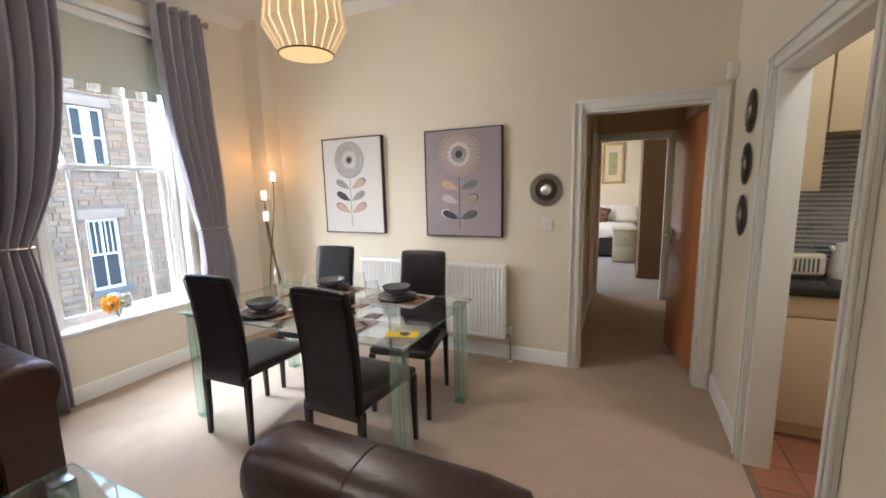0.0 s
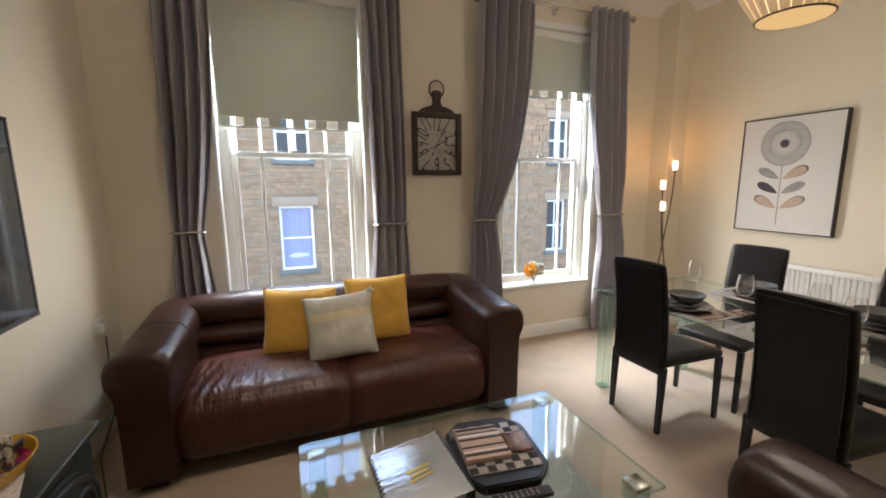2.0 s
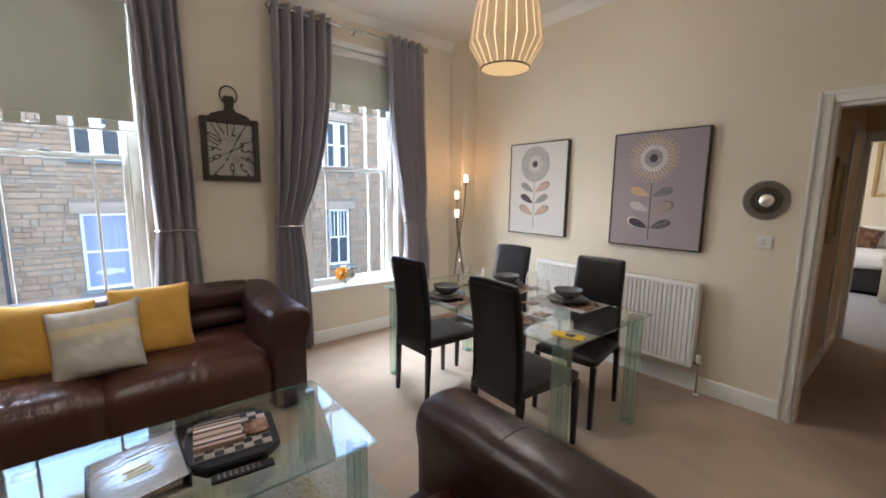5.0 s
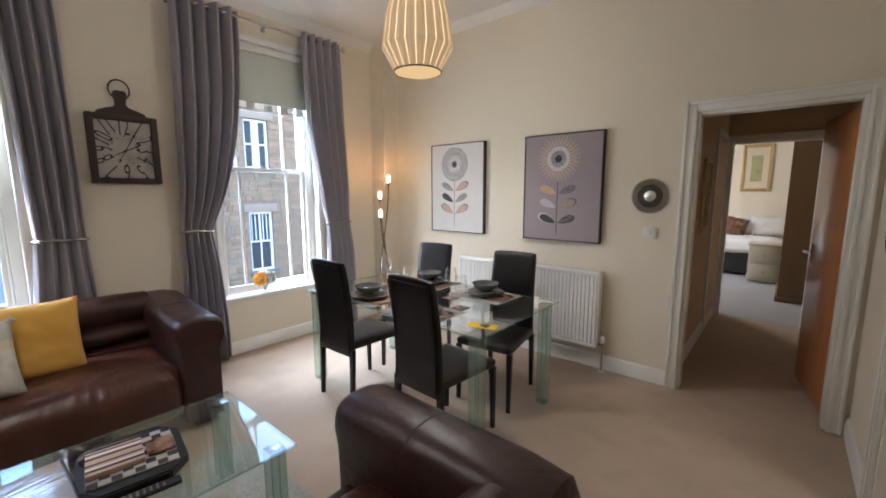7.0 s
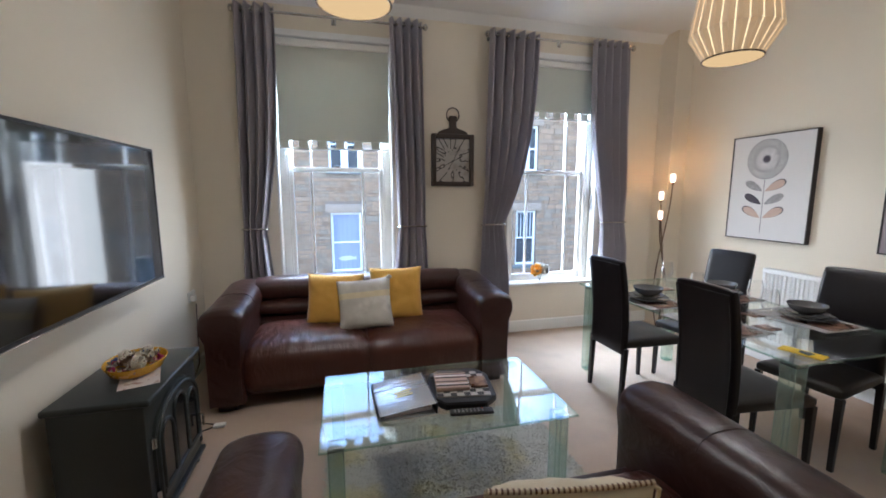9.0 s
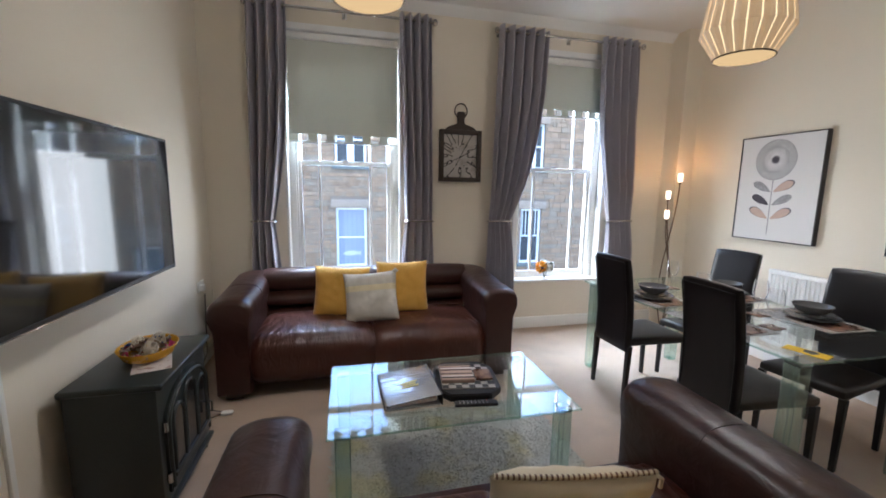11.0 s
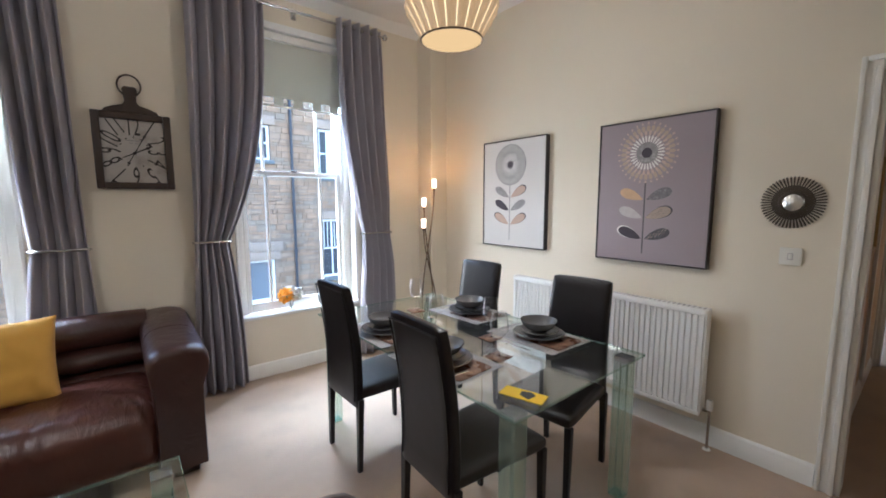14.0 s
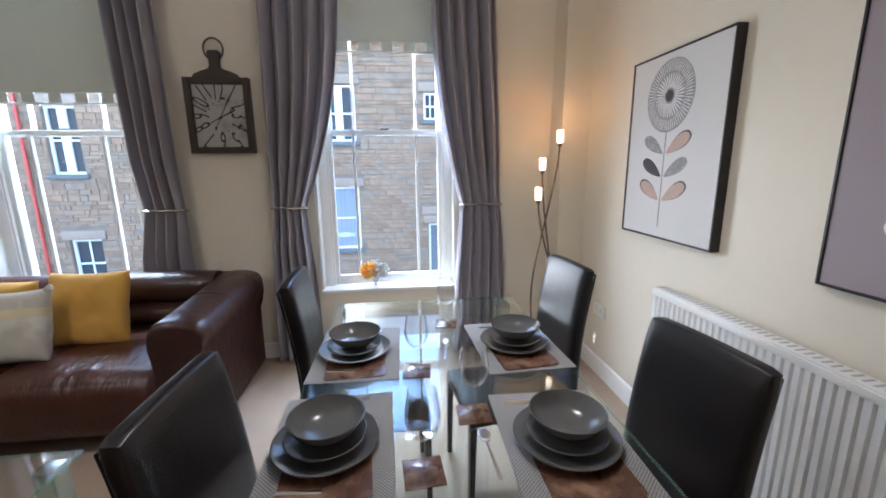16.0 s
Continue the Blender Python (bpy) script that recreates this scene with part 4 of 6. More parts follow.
PLATE = [(0, 0), (0.080, 0), (0.086, 0.002), (0.105, 0.005), (0.120, 0.010), (0.132, 0.018), (0.135, 0.0215), (0.1325, 0.022), (0.118, 0.014), (0.100, 0.009), (0.075, 0.0065), (0, 0.006)]
SIDE = [(r * 0.76, z * 0.95) for r, z in PLATE]
BOWL = [(0, 0), (0.040, 0), (0.044, 0.004), (0.062, 0.010), (0.078, 0.022), (0.089, 0.037), (0.0955, 0.052), (0.0965, 0.055), (0.0942, 0.055), (0.086, 0.039), (0.074, 0.025), (0.058, 0.0145), (0.036, 0.009), (0, 0.0075)]


def knife(m):
    k = thing("table_knife", "polished steel table knife", "cutlery", m, "cutlery on the dining table")
    part("blade", prism([(-0.008, 0), (0.009, 0), (0.010, 0.09), (0.002, 0.115), (-0.007, 0.105)], 0.0016), M_STEEL, k)
    part("handle", puff(-0.007, -0.10, -0.001, 0.007, 0.002, 0.006, 0.003, 4), M_STEEL, k)
    return k


def fork(m):
    k = thing("table_fork", "polished steel table fork", "cutlery", m, "cutlery on the dining table")
    part("handle", prism([(-0.004, -0.11), (0.006, -0.11), (0.004, 0.02), (0.010, 0.04), (-0.010, 0.04), (-0.003, 0.02)], 0.0025), M_STEEL, k)
    for x in (-0.0085, -0.003, 0.003, 0.0085):
        part("tine", tube([(x, 0.038, 0.001), (x, 0.06, -0.0005), (x, 0.085, 0.003)], 0.0014, 5), M_STEEL, k)
    return k


def spoon(m):
    k = thing("spoon", "polished steel table spoon", "cutlery", m, "cutlery on the dining table")
    bl = puff(-0.017, 0.03, 0.0, 0.017, 0.082, 0.006, 0.003, 8)
    for v in bl.verts:
        u, w = v.co.x / 0.017, (v.co.y - 0.056) / 0.026
        if u * u + w * w > 1:
            s = 1 / math.sqrt(u * u + w * w)
            v.co.x, v.co.y = v.co.x * s, 0.056 + (v.co.y - 0.056) * s
    part("bowl", bl, M_STEEL, k)
    part("handle", prism([(-0.005, -0.10), (0.005, -0.10), (0.003, 0.034), (-0.003, 0.034)], 0.0025), M_STEEL, k)
    return k


def wine_glass(m):
    g = thing("wine_glass", "clear stemmed wine glass standing on a coaster", "glass", m, "wine glasses on the dining table")
    out = [(0.004, 0.088), (0.018, 0.093), (0.031, 0.105), (0.039, 0.122), (0.0425, 0.142), (0.042, 0.160), (0.039, 0.180), (0.0345, 0.205), (0.0335, 0.212)]
    part("bowl", lathe(out + [(r - 0.0014, z + (0.002 if z < 0.1 else 0)) for r, z in reversed(out)], 32), M_WINE, g, sharp=80)
    part("lip", tube([(0.033 * math.cos(a), 0.033 * math.sin(a), 0.212) for a in [2 * math.pi * i / 28 for i in range(28)]], 0.0011, 5, True), M_WINE, g)
    part("stem", lathe([(0.034, 0), (0.034, 0.002), (0.010, 0.006), (0.004, 0.014), (0.0035, 0.07), (0.006, 0.086), (0, 0.088)], 20), M_WINE, g, sharp=80)
    return g


for k, (x, y, far) in enumerate(((-1.475, 1.695, 0), (-1.415, 2.30, 1), (-2.01, 1.715, 0), (-2.00, 2.335, 1))):
    tw = [1.5, -2.0, -1.0, 2.5][k]
    f = -1 if far else 1
    single("placemat", box(-0.225, -0.16, 0, 0.225, 0.16, 0.003, 0.0012, 1), M_MAT, "grey woven placemat on the glass table", "placemat", pose(x, y, TZ + 0.001, 0, 0, tw), "placemats")
    single("table_mat", prism([(0.14 * sx * (1 - 0.08 * q), 0.105 * sy * (1 - 0.1 * (1 - q))) for sx, sy, q in ((-1, -1, 0), (-1, -1, 1), (1, -1, 1), (1, -1, 0), (1, 1, 0), (1, 1, 1), (-1, 1, 1), (-1, 1, 0))], 0.004),
           M_COASTER, "brown hide-patterned table mat", "table mat", pose(x + 0.07, y, TZ + 0.0045, 0, 0, tw + 3), "table mats", smooth=False)
    px, py = x + 0.01, y - 0.012 + 0.012 * far
    dish("dinner_plate", PLATE, pose(px, py, TZ + 0.009), "large charcoal stoneware dinner plate")
    dish("side_plate", SIDE, pose(px + 0.004, py, TZ + 0.0275), "charcoal stoneware side plate stacked on a dinner plate")
    dish("bowl", BOWL, pose(px - 0.003, py + 0.003, TZ + 0.0385), "charcoal stoneware bowl on stacked plates")
    knife(pose(x + f * 0.165, y, TZ + 0.0052, 0, 0, (180 if far else 0) - 6 + tw))
    fork(pose(x - f * 0.185, y, TZ + 0.0052, 0, 0, (180 if far else 0) + 7 - 4 * k))
for k, (x, y) in enumerate(((-1.345, 1.925), (-1.555, 2.085), (-1.83, 1.935), (-2.25, 2.09))):
    single("coaster", box(-0.048, -0.048, 0, 0.048, 0.048, 0.004, 0.0015), M_COASTER, "square brown hide-patterned coaster", "coaster", pose(x, y, TZ + 0.001, 0, 0, 4 - 5 * k), "coasters")
    wine_glass(pose(x, y, TZ + 0.0055))
spoon(pose(-1.40, 2.097, TZ + 0.002, 0, 0, 92))
spoon(pose(-2.0, 2.06, TZ + 0.002, 0, 0, 80))
nap = thing("yellow_card", "folded bright yellow paper card on the table", "card", pose(-1.03, 1.722, TZ + 0.001, 0, 0, 17))
part("sheet", box(-0.085, -0.038, 0, 0.085, 0.038, 0.003, 0.001, 1), M_NAPKIN, nap)
part("printed_shape", prism([(-0.075, -0.012), (-0.035, -0.030), (-0.020, 0.012), (-0.045, 0.030), (-0.080, 0.020)], 0.0008, pose(0.065, 0, 0.0031)), M_STOVE, nap, "dark printed shape", smooth=False)

# ---- coffee table ----
CX0, CX1, CY0, CY1, CZ = -1.965, -1.26, -0.478, 0.705, 0.44
glass_table("coffee_table", CX0, CX1, CY0, CY1, CZ, 0.012, 0.062, "low clear glass coffee table with square glass legs")
rug = thing("rug", "shaggy grey and yellow rug under the coffee table", "rug")
part("backing", puff(-2.10, -0.47, 0.0, -1.0, 0.83, 0.024, 0.011, 30, 0.0, 0.004, 24.0), M_RUG, rug)
rt = random.Random(5)
verts, faces = [], []
for i in range(30000):
    x, y = rt.uniform(-2.11, -0.99), rt.uniform(-0.48, 0.84)
    a, h, w = rt.uniform(0, 6.28), rt.uniform(0.002, 0.010), 0.006
    lx, ly = rt.uniform(-0.03, 0.03), rt.uniform(-0.03, 0.03)
    n0 = len(verts)
    verts += [(x + w * math.cos(a), y + w * math.sin(a), 0.02), (x + w * math.cos(a + 2.1), y + w * math.sin(a + 2.1), 0.02), (x + w * math.cos(a + 4.2), y + w * math.sin(a + 4.2), 0.02), (x + lx, y + ly, 0.022 + h)]
    faces += [(n0, n0 + 1, n0 + 3), (n0 + 1, n0 + 2, n0 + 3), (n0 + 2, n0, n0 + 3)]
tm = bpy.data.meshes.new("pile")
tm.from_pydata(verts, [], faces)
tm.materials.append(M_TUFT)
pile = new("shag", tm)
pile.parent = rug
tagged(pile, "deep shaggy pile", kind="stuff")

bind = thing("ring_binder", "silver grey ring binder with gold print", "binder", pose(-1.595, -0.085, CZ + 0.001, 0, 0, 2))
part("cover", box(-0.17, -0.135, 0.0, 0.17, 0.135, 0.004, 0.0015), M_SILVER, bind)
part("cover", rot_box(0.34, 0.272, 0.004, pose(0, -0.002, 0.038, 6.5, 0, 0), 0.0015), M_SILVER, bind, "silver front cover")
part("pages", rot_box(0.30, 0.225, 0.022, pose(0, 0, 0.019, 3, 0, 0), 0.002), M_PAPER, bind)
part("spine", box(-0.17, 0.128, 0.0, 0.17, 0.138, 0.056, 0.003), M_BLACK, bind, "dark spine")
for k in range(3):
    part("print_line", rot_box(0.012, 0.09 - 0.02 * (k % 2), 0.0012, pose(-0.01 + 0.022 * k, 0.0, 0.0415 + 0.0002 * k, 6.5, 0, 6)), M_GOLD, bind, "gold printed line")
for k in range(17):
    part("ring", tube([(-0.16 + 0.02 * k, -0.136 + 0.008 * math.cos(a), 0.014 + 0.013 * math.sin(a)) for a in [2 * math.pi * q / 10 for q in range(10)]], 0.0017, 5, True), M_BLACK, bind)

gx, gy = -1.615, 0.225
game = thing("board_game", "black octagonal games tray with chequered board and striped boxes", "board game", pose(gx, gy, CZ + 0.001, 0, 0, -8))
oct_ = [(-0.19, -0.10), (-0.12, -0.165), (0.12, -0.165), (0.19, -0.10), (0.19, 0.10), (0.12, 0.165), (-0.12, 0.165), (-0.19, 0.10)]
part("tray", prism(oct_, 0.038, None, 0.006), M_BLACK, game)
board = part("board", box(-0.135, -0.135, 0.038, 0.135, 0.135, 0.044, 0.001), M_DIAL, game, "pale board")
sq = None
for i in range(8):
    for j in range(8):
        if (i + j) % 2:
            bmq = box(-0.0155, -0.0155, 0, 0.0155, 0.0155, 0.0012)
            if sq is None:
                sq = part("square", bmq, M_INK, board, smooth=False)
                sq.matrix_local = pose(-0.1181 + 0.03375 * i, -0.1181 + 0.03375 * j, 0.0442)
            else:
                bmq.free()
                again(sq, board, pose(-0.1181 + 0.03375 * i, -0.1181 + 0.03375 * j, 0.0442))
pack = part("card_pack", box(-0.10, -0.135, 0.0455, 0.085, 0.035, 0.066, 0.002), M_ART_PINK, game, "striped pink and black box")
for k, (u, w_, mt) in enumerate(((-0.085, 0.014, M_INK), (-0.060, 0.006, M_INK), (-0.045, 0.010, M_ART_WHITE), (-0.025, 0.012, M_INK), (0.0, 0.020, M_ART_PINK), (0.02, 0.010, M_INK), (0.045, 0.006, M_ART_WHITE), (0.062, 0.014, M_INK))):
    part("stripe", box(u - w_ / 2, -0.134, 0.066, u + w_ / 2, 0.034, 0.0668), mt, pack, smooth=False)
part("wallet", puff(-0.045, 0.045, 0.0455, 0.065, 0.135, 0.060, 0.006, 5), M_COASTER, game, "small tan leather pouch")
part("dice_box", box(-0.11, -0.155, 0.0385, -0.07, -0.138, 0.055, 0.002), M_BLUEDOOR, game)
remote = thing("remote_control", "slim black remote control with small buttons", "remote control", pose(-1.395, 0.215, CZ + 0.001, 0, 0, -7))
part("body", puff(-0.022, -0.105, 0, 0.022, 0.105, 0.016, 0.006, 6), M_BLACK, remote)
for i in range(8):
    for j in range(3):
        part("button", box(-0.015 + 0.011 * j, -0.085 + 0.019 * i, 0.0155, -0.008 + 0.011 * j, -0.077 + 0.019 * i, 0.018, 0.001, 1), M_RED if (i, j) == (7, 0) else M_ART_GREY, remote)

# ---- television, stove and the wall behind them ----
tv = thing("television", "large wall-hung flat black television, switched off", "television", pose(-1.685, -1.375, 1.357, 0, 0, 0))
part("casing", puff(-0.64, -0.05, -0.3625, 0.64, -0.006, 0.3625, 0.012, 6), M_BLACK, tv)
part("screen", box(-0.628, -0.008, -0.348, 0.628, -0.0015, 0.352, 0.001, 1), M_SCREEN, tv, "glossy black glass screen")
for n_, d in (("bezel", (-0.64, -0.008, 0.352, 0.64, 0.001, 0.3625)), ("bezel", (-0.64, -0.008, -0.3625, 0.64, 0.001, -0.348)), ("bezel", (-0.64, -0.008, -0.348, -0.628, 0.001, 0.352)), ("bezel", (0.628, -0.008, -0.348, 0.64, 0.001, 0.352))):
    part(n_, box(*d, 0.001, 1), M_BLACK, tv)
part("silver_trim", box(-0.64, -0.004, -0.3665, 0.64, 0.003, -0.3625, 0.001, 1), M_CHROME, tv)
part("silver_trim", box(-0.64, -0.004, 0.3625, 0.64, 0.003, 0.3645, 0.0008, 1), M_CHROME, tv)
part("wall_mount", box(-0.18, -0.185, -0.14, 0.18, -0.05, 0.14, 0.01), M_BLACK, tv)
single("cable_trunking", box(-1.30, YT, 0.14, -1.275, YT + 0.014, 1.02, 0.003), M_PLASTIC, "white plastic cable trunking down the wall", "cable cover")


def socket(m, label="white double wall socket"):
    s = thing("wall_socket", label, "socket", m)
    part("plate", box(-0.073, 0, -0.043, 0.073, 0.011, 0.043, 0.003), M_PLASTIC, s)
    for x in (-0.036, 0.036):
        for dx, dz in ((0, 0.012), (-0.011, -0.006), (0.011, -0.006)):
            part("pin_slot", box(x + dx - 0.003, 0.0105, dz - 0.003, x + dx + 0.003, 0.0116, dz + 0.003), M_BLACK, s, smooth=False)
        part("rocker", box(x - 0.006, 0.010, 0.022, x + 0.006, 0.0135, 0.034, 0.001), M_PLASTIC, s)
    return s


socket(pose(-1.17, YT, 0.47))
sk = socket(pose(-3.25, YT, 0.655), "white double wall socket with a plug in it")
part("plug", puff(0.02, 0.011, -0.03, 0.065, 0.05, 0.02, 0.008, 5), M_PLASTIC, sk)
socket(pose(-3.02, YA, 0.46, 0, 0, 180))

st = thing("electric_stove", "dark green-black cast electric stove with arched door", "stove")
SX0, SX1, SY0, SY1 = -2.05, -1.475, -1.50, -1.165
part("body", box(SX0, SY0, 0.07, SX1, SY1, 0.62, 0.008), M_STOVE, st)
part("top_plate", box(SX0 - 0.018, SY0 - 0.008, 0.62, SX1 + 0.018, SY1 + 0.03, 0.648, 0.009, 3), M_STOVE, st)
part("base_plate", box(SX0 - 0.01, SY0, 0.055, SX1 + 0.01, SY1 + 0.02, 0.075, 0.004), M_STOVE, st)
for x in (SX0 + 0.03, SX1 - 0.03):
    for y in (SY0 + 0.04, SY1 - 0.03):
        part("leg", lathe([(0, 0), (0.026, 0), (0.018, 0.02), (0.022, 0.056), (0, 0.056)], 14, pose(x, y, 0)), M_STOVE, st)
mx_ = (SX0 + SX1) / 2


def arch(w, h, rise, n=14):
    return [(-w / 2, 0), (w / 2, 0)] + [(w / 2 * math.cos(math.pi * i / n), h - rise + rise * math.sin(math.pi * i / n)) for i in range(n + 1)]


def upright(m):
    """Turns an outline in x, y into one in x, z that faces +y."""
    return m @ Matrix(((1, 0, 0, 0), (0, 0, 1, 0), (0, 1, 0, 0), (0, 0, 0, 1)))


door = part("door", prism(arch(0.50, 0.47, 0.16), 0.018, upright(pose(mx_, SY1, 0.115)), 0.004), M_STOVE, st, "arched cast door")
outer = [(0.235 * math.cos(math.pi * i / 20), 0.30 + 0.145 * math.sin(math.pi * i / 20)) for i in range(21)]
part("moulding", tube([(mx_ + x, SY1 + 0.018, 0.115 + z) for x, z in [(0.235, 0.02)] + outer + [(-0.235, 0.02)]], 0.010, 8), M_STOVE, door)
for k, (cx, w_, h_) in enumerate(((-0.145, 0.12, 0.29), (0.0, 0.135, 0.34), (0.145, 0.12, 0.29))):
    part("pane", prism(arch(w_, h_, 0.07), 0.004, upright(pose(mx_ + cx, SY1 + 0.018, 0.19))), M_STOVEGLASS, door, "dark glass pane")
    pts = [(mx_ + cx + w_ / 2, SY1 + 0.022, 0.19)] + [(mx_ + cx + w_ / 2 * math.cos(math.pi * i / 12), SY1 + 0.022, 0.19 + h_ - 0.07 + 0.07 * math.sin(math.pi * i / 12)) for i in range(13)] + [(mx_ + cx - w_ / 2, SY1 + 0.022, 0.19)]
    part("tracery", tube(pts, 0.008, 8), M_STOVE, door)
part("crossbar", box(mx_ - 0.23, SY1 + 0.018, 0.175, mx_ + 0.23, SY1 + 0.032, 0.197, 0.004), M_STOVE, door)
part("handle", tube([(mx_ - 0.205, SY1 + 0.018, 0.30), (mx_ - 0.205, SY1 + 0.05, 0.30), (mx_ - 0.205, SY1 + 0.05, 0.24)], 0.007, 8), M_CHROME, door)
for z in (0.20, 0.44):
    part("hinge", lathe([(0, -0.022), (0.011, -0.022), (0.011, 0.022), (0, 0.022)], 12, pose(SX1 - 0.022, SY1 + 0.016, z)), M_CHROME, door, "bright hinge pin")
single("power_cable", tube([(-2.06, -1.45, 0.10), (-2.20, -1.38, 0.012), (-2.34, -1.20, 0.010), (-2.36, -1.16, 0.010), (-2.42, -1.30, 0.012), (-2.9, -1.5, 0.012), (-3.22, -1.53, 0.1), (-3.215, -1.515, 0.60)], 0.004, 6), M_BLACK, "black power cable trailing on the carpet", "cable")
single("inline_switch", puff(-2.37, -1.19, 0.004, -2.33, -1.12, 0.024, 0.008, 5), M_PLASTIC, "white inline cable switch on the carpet", "switch")

bw = thing("potpourri_bowl", "oval mustard yellow bowl full of mixed potpourri", "bowl", pose(-1.79, -1.315, 0.652, 0, 0, 8))
bb = lathe([(0, 0), (0.10, 0), (0.125, 0.012), (0.150, 0.050), (0.153, 0.056), (0.147, 0.056), (0.120, 0.018), (0, 0.012)], 36)
for v in bb.verts:
    v.co.y *= 0.80
part("bowl_body", bb, M_BOWL, bw)
rs = random.Random(11)


def curl(length, width, bend, seed):
    """A dried, curled petal with a little thickness."""
    bm = bm_new()
    n = 7
    rim = []
    for i in range(n + 1):
        t = i / n
        a = bend * (t - 0.5)
        w = width * (0.25 + math.sin(math.pi * t) ** 0.7) * 0.6
        x, z = length / bend * math.sin(a), length / bend * (1 - math.cos(a))
        rim.append([bm.verts.new((x, q * w, z + 0.35 * w * q * q + 0.003 * noise.noise(Vector((t * 5, q, seed))))) for q in (-1, -0.4, 0.4, 1)])
    for u, v in zip(rim, rim[1:]):
        for q in range(3):
            bm.faces.new((u[q], u[q + 1], v[q + 1], v[q]))
    bmesh.ops.solidify(bm, geom=list(bm.faces), thickness=0.0016)
    return bm


proto = [part("petal", curl(0.055, 0.018, 2.2 + 0.5 * k, k * 3.1), mt, bw) for k, mt in enumerate(M_POT)]
for k in range(84):
    r, a = 0.128 * math.sqrt(rs.random()), rs.uniform(0, 6.28)
    m = pose(r * math.cos(a), 0.80 * r * math.sin(a), 0.030 + 0.026 * (1 - r / 0.13) + rs.uniform(0, 0.012), rs.uniform(-50, 50), rs.uniform(-50, 50), rs.uniform(0, 360))
    which = k if k < len(M_POT) else rs.choice((0, 0, 1, 1, 2, 2, 3, 4))
    if k < len(M_POT):
        proto[k].matrix_local = m
    else:
        again(proto[which], bw, m)
for bx, by, r in ((0.075, 0.03, 0.030), (-0.045, -0.055, 0.027), (-0.085, 0.025, 0.024)):
    ball = bm_new()
    for k in range(9):
        turn = pose(bx, by, 0.062, rs.uniform(0, 180), rs.uniform(0, 180), 0)
        tube([turn @ Vector((r * math.cos(q), r * math.sin(q), 0)) for q in [2 * math.pi * i / 18 for i in range(18)]], 0.0026, 5, True, ball)
    part("wicker_ball", ball, M_POT[1], bw, "open cream wicker ball")
single("leaflet", box(-0.105, -0.075, 0, 0.105, 0.075, 0.0015), M_PAPER, "printed leaflet under the potpourri bowl", "leaflet", pose(-1.70, -1.265, 0.649, 0, 0, 20), smooth=False)

# ---- clock ----
ck = thing("wall_clock", "dark wooden pocket-watch style wall clock", "clock", pose(XW, 0.708, 1.798, 90, 0, 90))
# local: x along the wall, y up, z out of the wall
for d in ((-0.21, -0.247, 0, -0.168, 0.247, 0.05), (0.168, -0.247, 0, 0.21, 0.247, 0.05), (-0.168, -0.247, 0, 0.168, -0.205, 0.05), (-0.168, 0.205, 0, 0.168, 0.247, 0.05)):
    part("frame_bar", box(*d, 0.006), M_CLOCKWOOD, ck)
dial = part("dial", box(-0.168, -0.205, 0.004, 0.168, 0.205, 0.022, 0.001, 1), M_DIAL, ck, "cream printed dial")
part("crown", prism([(-0.15, 0.0), (0.15, 0.0), (0.14, 0.022), (0.085, 0.045), (0.045, 0.055), (0.032, 0.075), (0.034, 0.12), (0.042, 0.155), (0.03, 0.172), (-0.03, 0.172), (-0.042, 0.155), (-0.034, 0.12), (-0.032, 0.075), (-0.045, 0.055), (-0.085, 0.045), (-0.14, 0.022)], 0.03, pose(0, 0.245, 0.008), 0.004), M_CLOCKWOOD, ck)
part("ring", tube([(0.062 * math.cos(a), 0.425 + 0.068 * math.sin(a), 0.022) for a in [2 * math.pi * i / 36 for i in range(36)]], 0.0055, 8, True), M_CLOCKWOOD, ck, "thin metal hanging ring")
for h in range(1, 13):
    a = math.pi / 2 - h * math.pi / 6
    dx, dy = math.cos(a), math.sin(a)
    s = min(0.122 / max(abs(dx), 1e-6), 0.158 / max(abs(dy), 1e-6), 0.178)
    bmn = letters(str(h), 0.135)
    bmn.transform(pose(dx * s, dy * s, 0.0228, 0, 0, math.degrees(a) - 90) @ Matrix.Diagonal((0.60, 1.25, 1, 1)))
    part("numeral", bmn, M_INK, dial, "dark printed numeral", smooth=False)
part("tail_bob", lathe([(0, 0), (0.009, 0), (0.009, 0.002), (0, 0.002)], 14, pose(-0.036, -0.078, 0.0258)), M_INK, dial)
for ang, ln, w_ in ((62, 0.178, 0.008), (27, 0.115, 0.011)):
    part("pointer", prism([(-0.075, -w_ / 4), (ln * 0.6, -w_ * 0.4), (ln * 0.72, -w_), (ln * 0.8, -w_ * 0.4), (ln, 0), (ln * 0.8, w_ * 0.4), (ln * 0.72, w_), (ln * 0.6, w_ * 0.4), (-0.075, w_ / 4)], 0.002, pose(0, -0.01, 0.026, 0, 0, ang)), M_INK, dial, "dark ornate pointer")
for h in range(12):
    a = h * math.pi / 6
    part("minute_dot", lathe([(0, 0), (0.005, 0), (0.005, 0.0008), (0, 0.0008)], 10, pose(0.082 * math.cos(a), 0.100 * math.sin(a) - 0.005, 0.0222)), M_INK, dial, smooth=False)
part("hub", lathe([(0, 0), (0.010, 0), (0.008, 0.006), (0, 0.007)], 16, pose(0, -0.01, 0.024)), M_INK, dial)
part("maker_line", box(-0.04, 0.068, 0.0222, 0.04, 0.074, 0.0228), M_ART_GREY, dial, smooth=False)
part("maker_line", box(-0.028, 0.052, 0.0222, 0.028, 0.056, 0.0228), M_ART_GREY, dial, smooth=False)

# ---- canvases ----


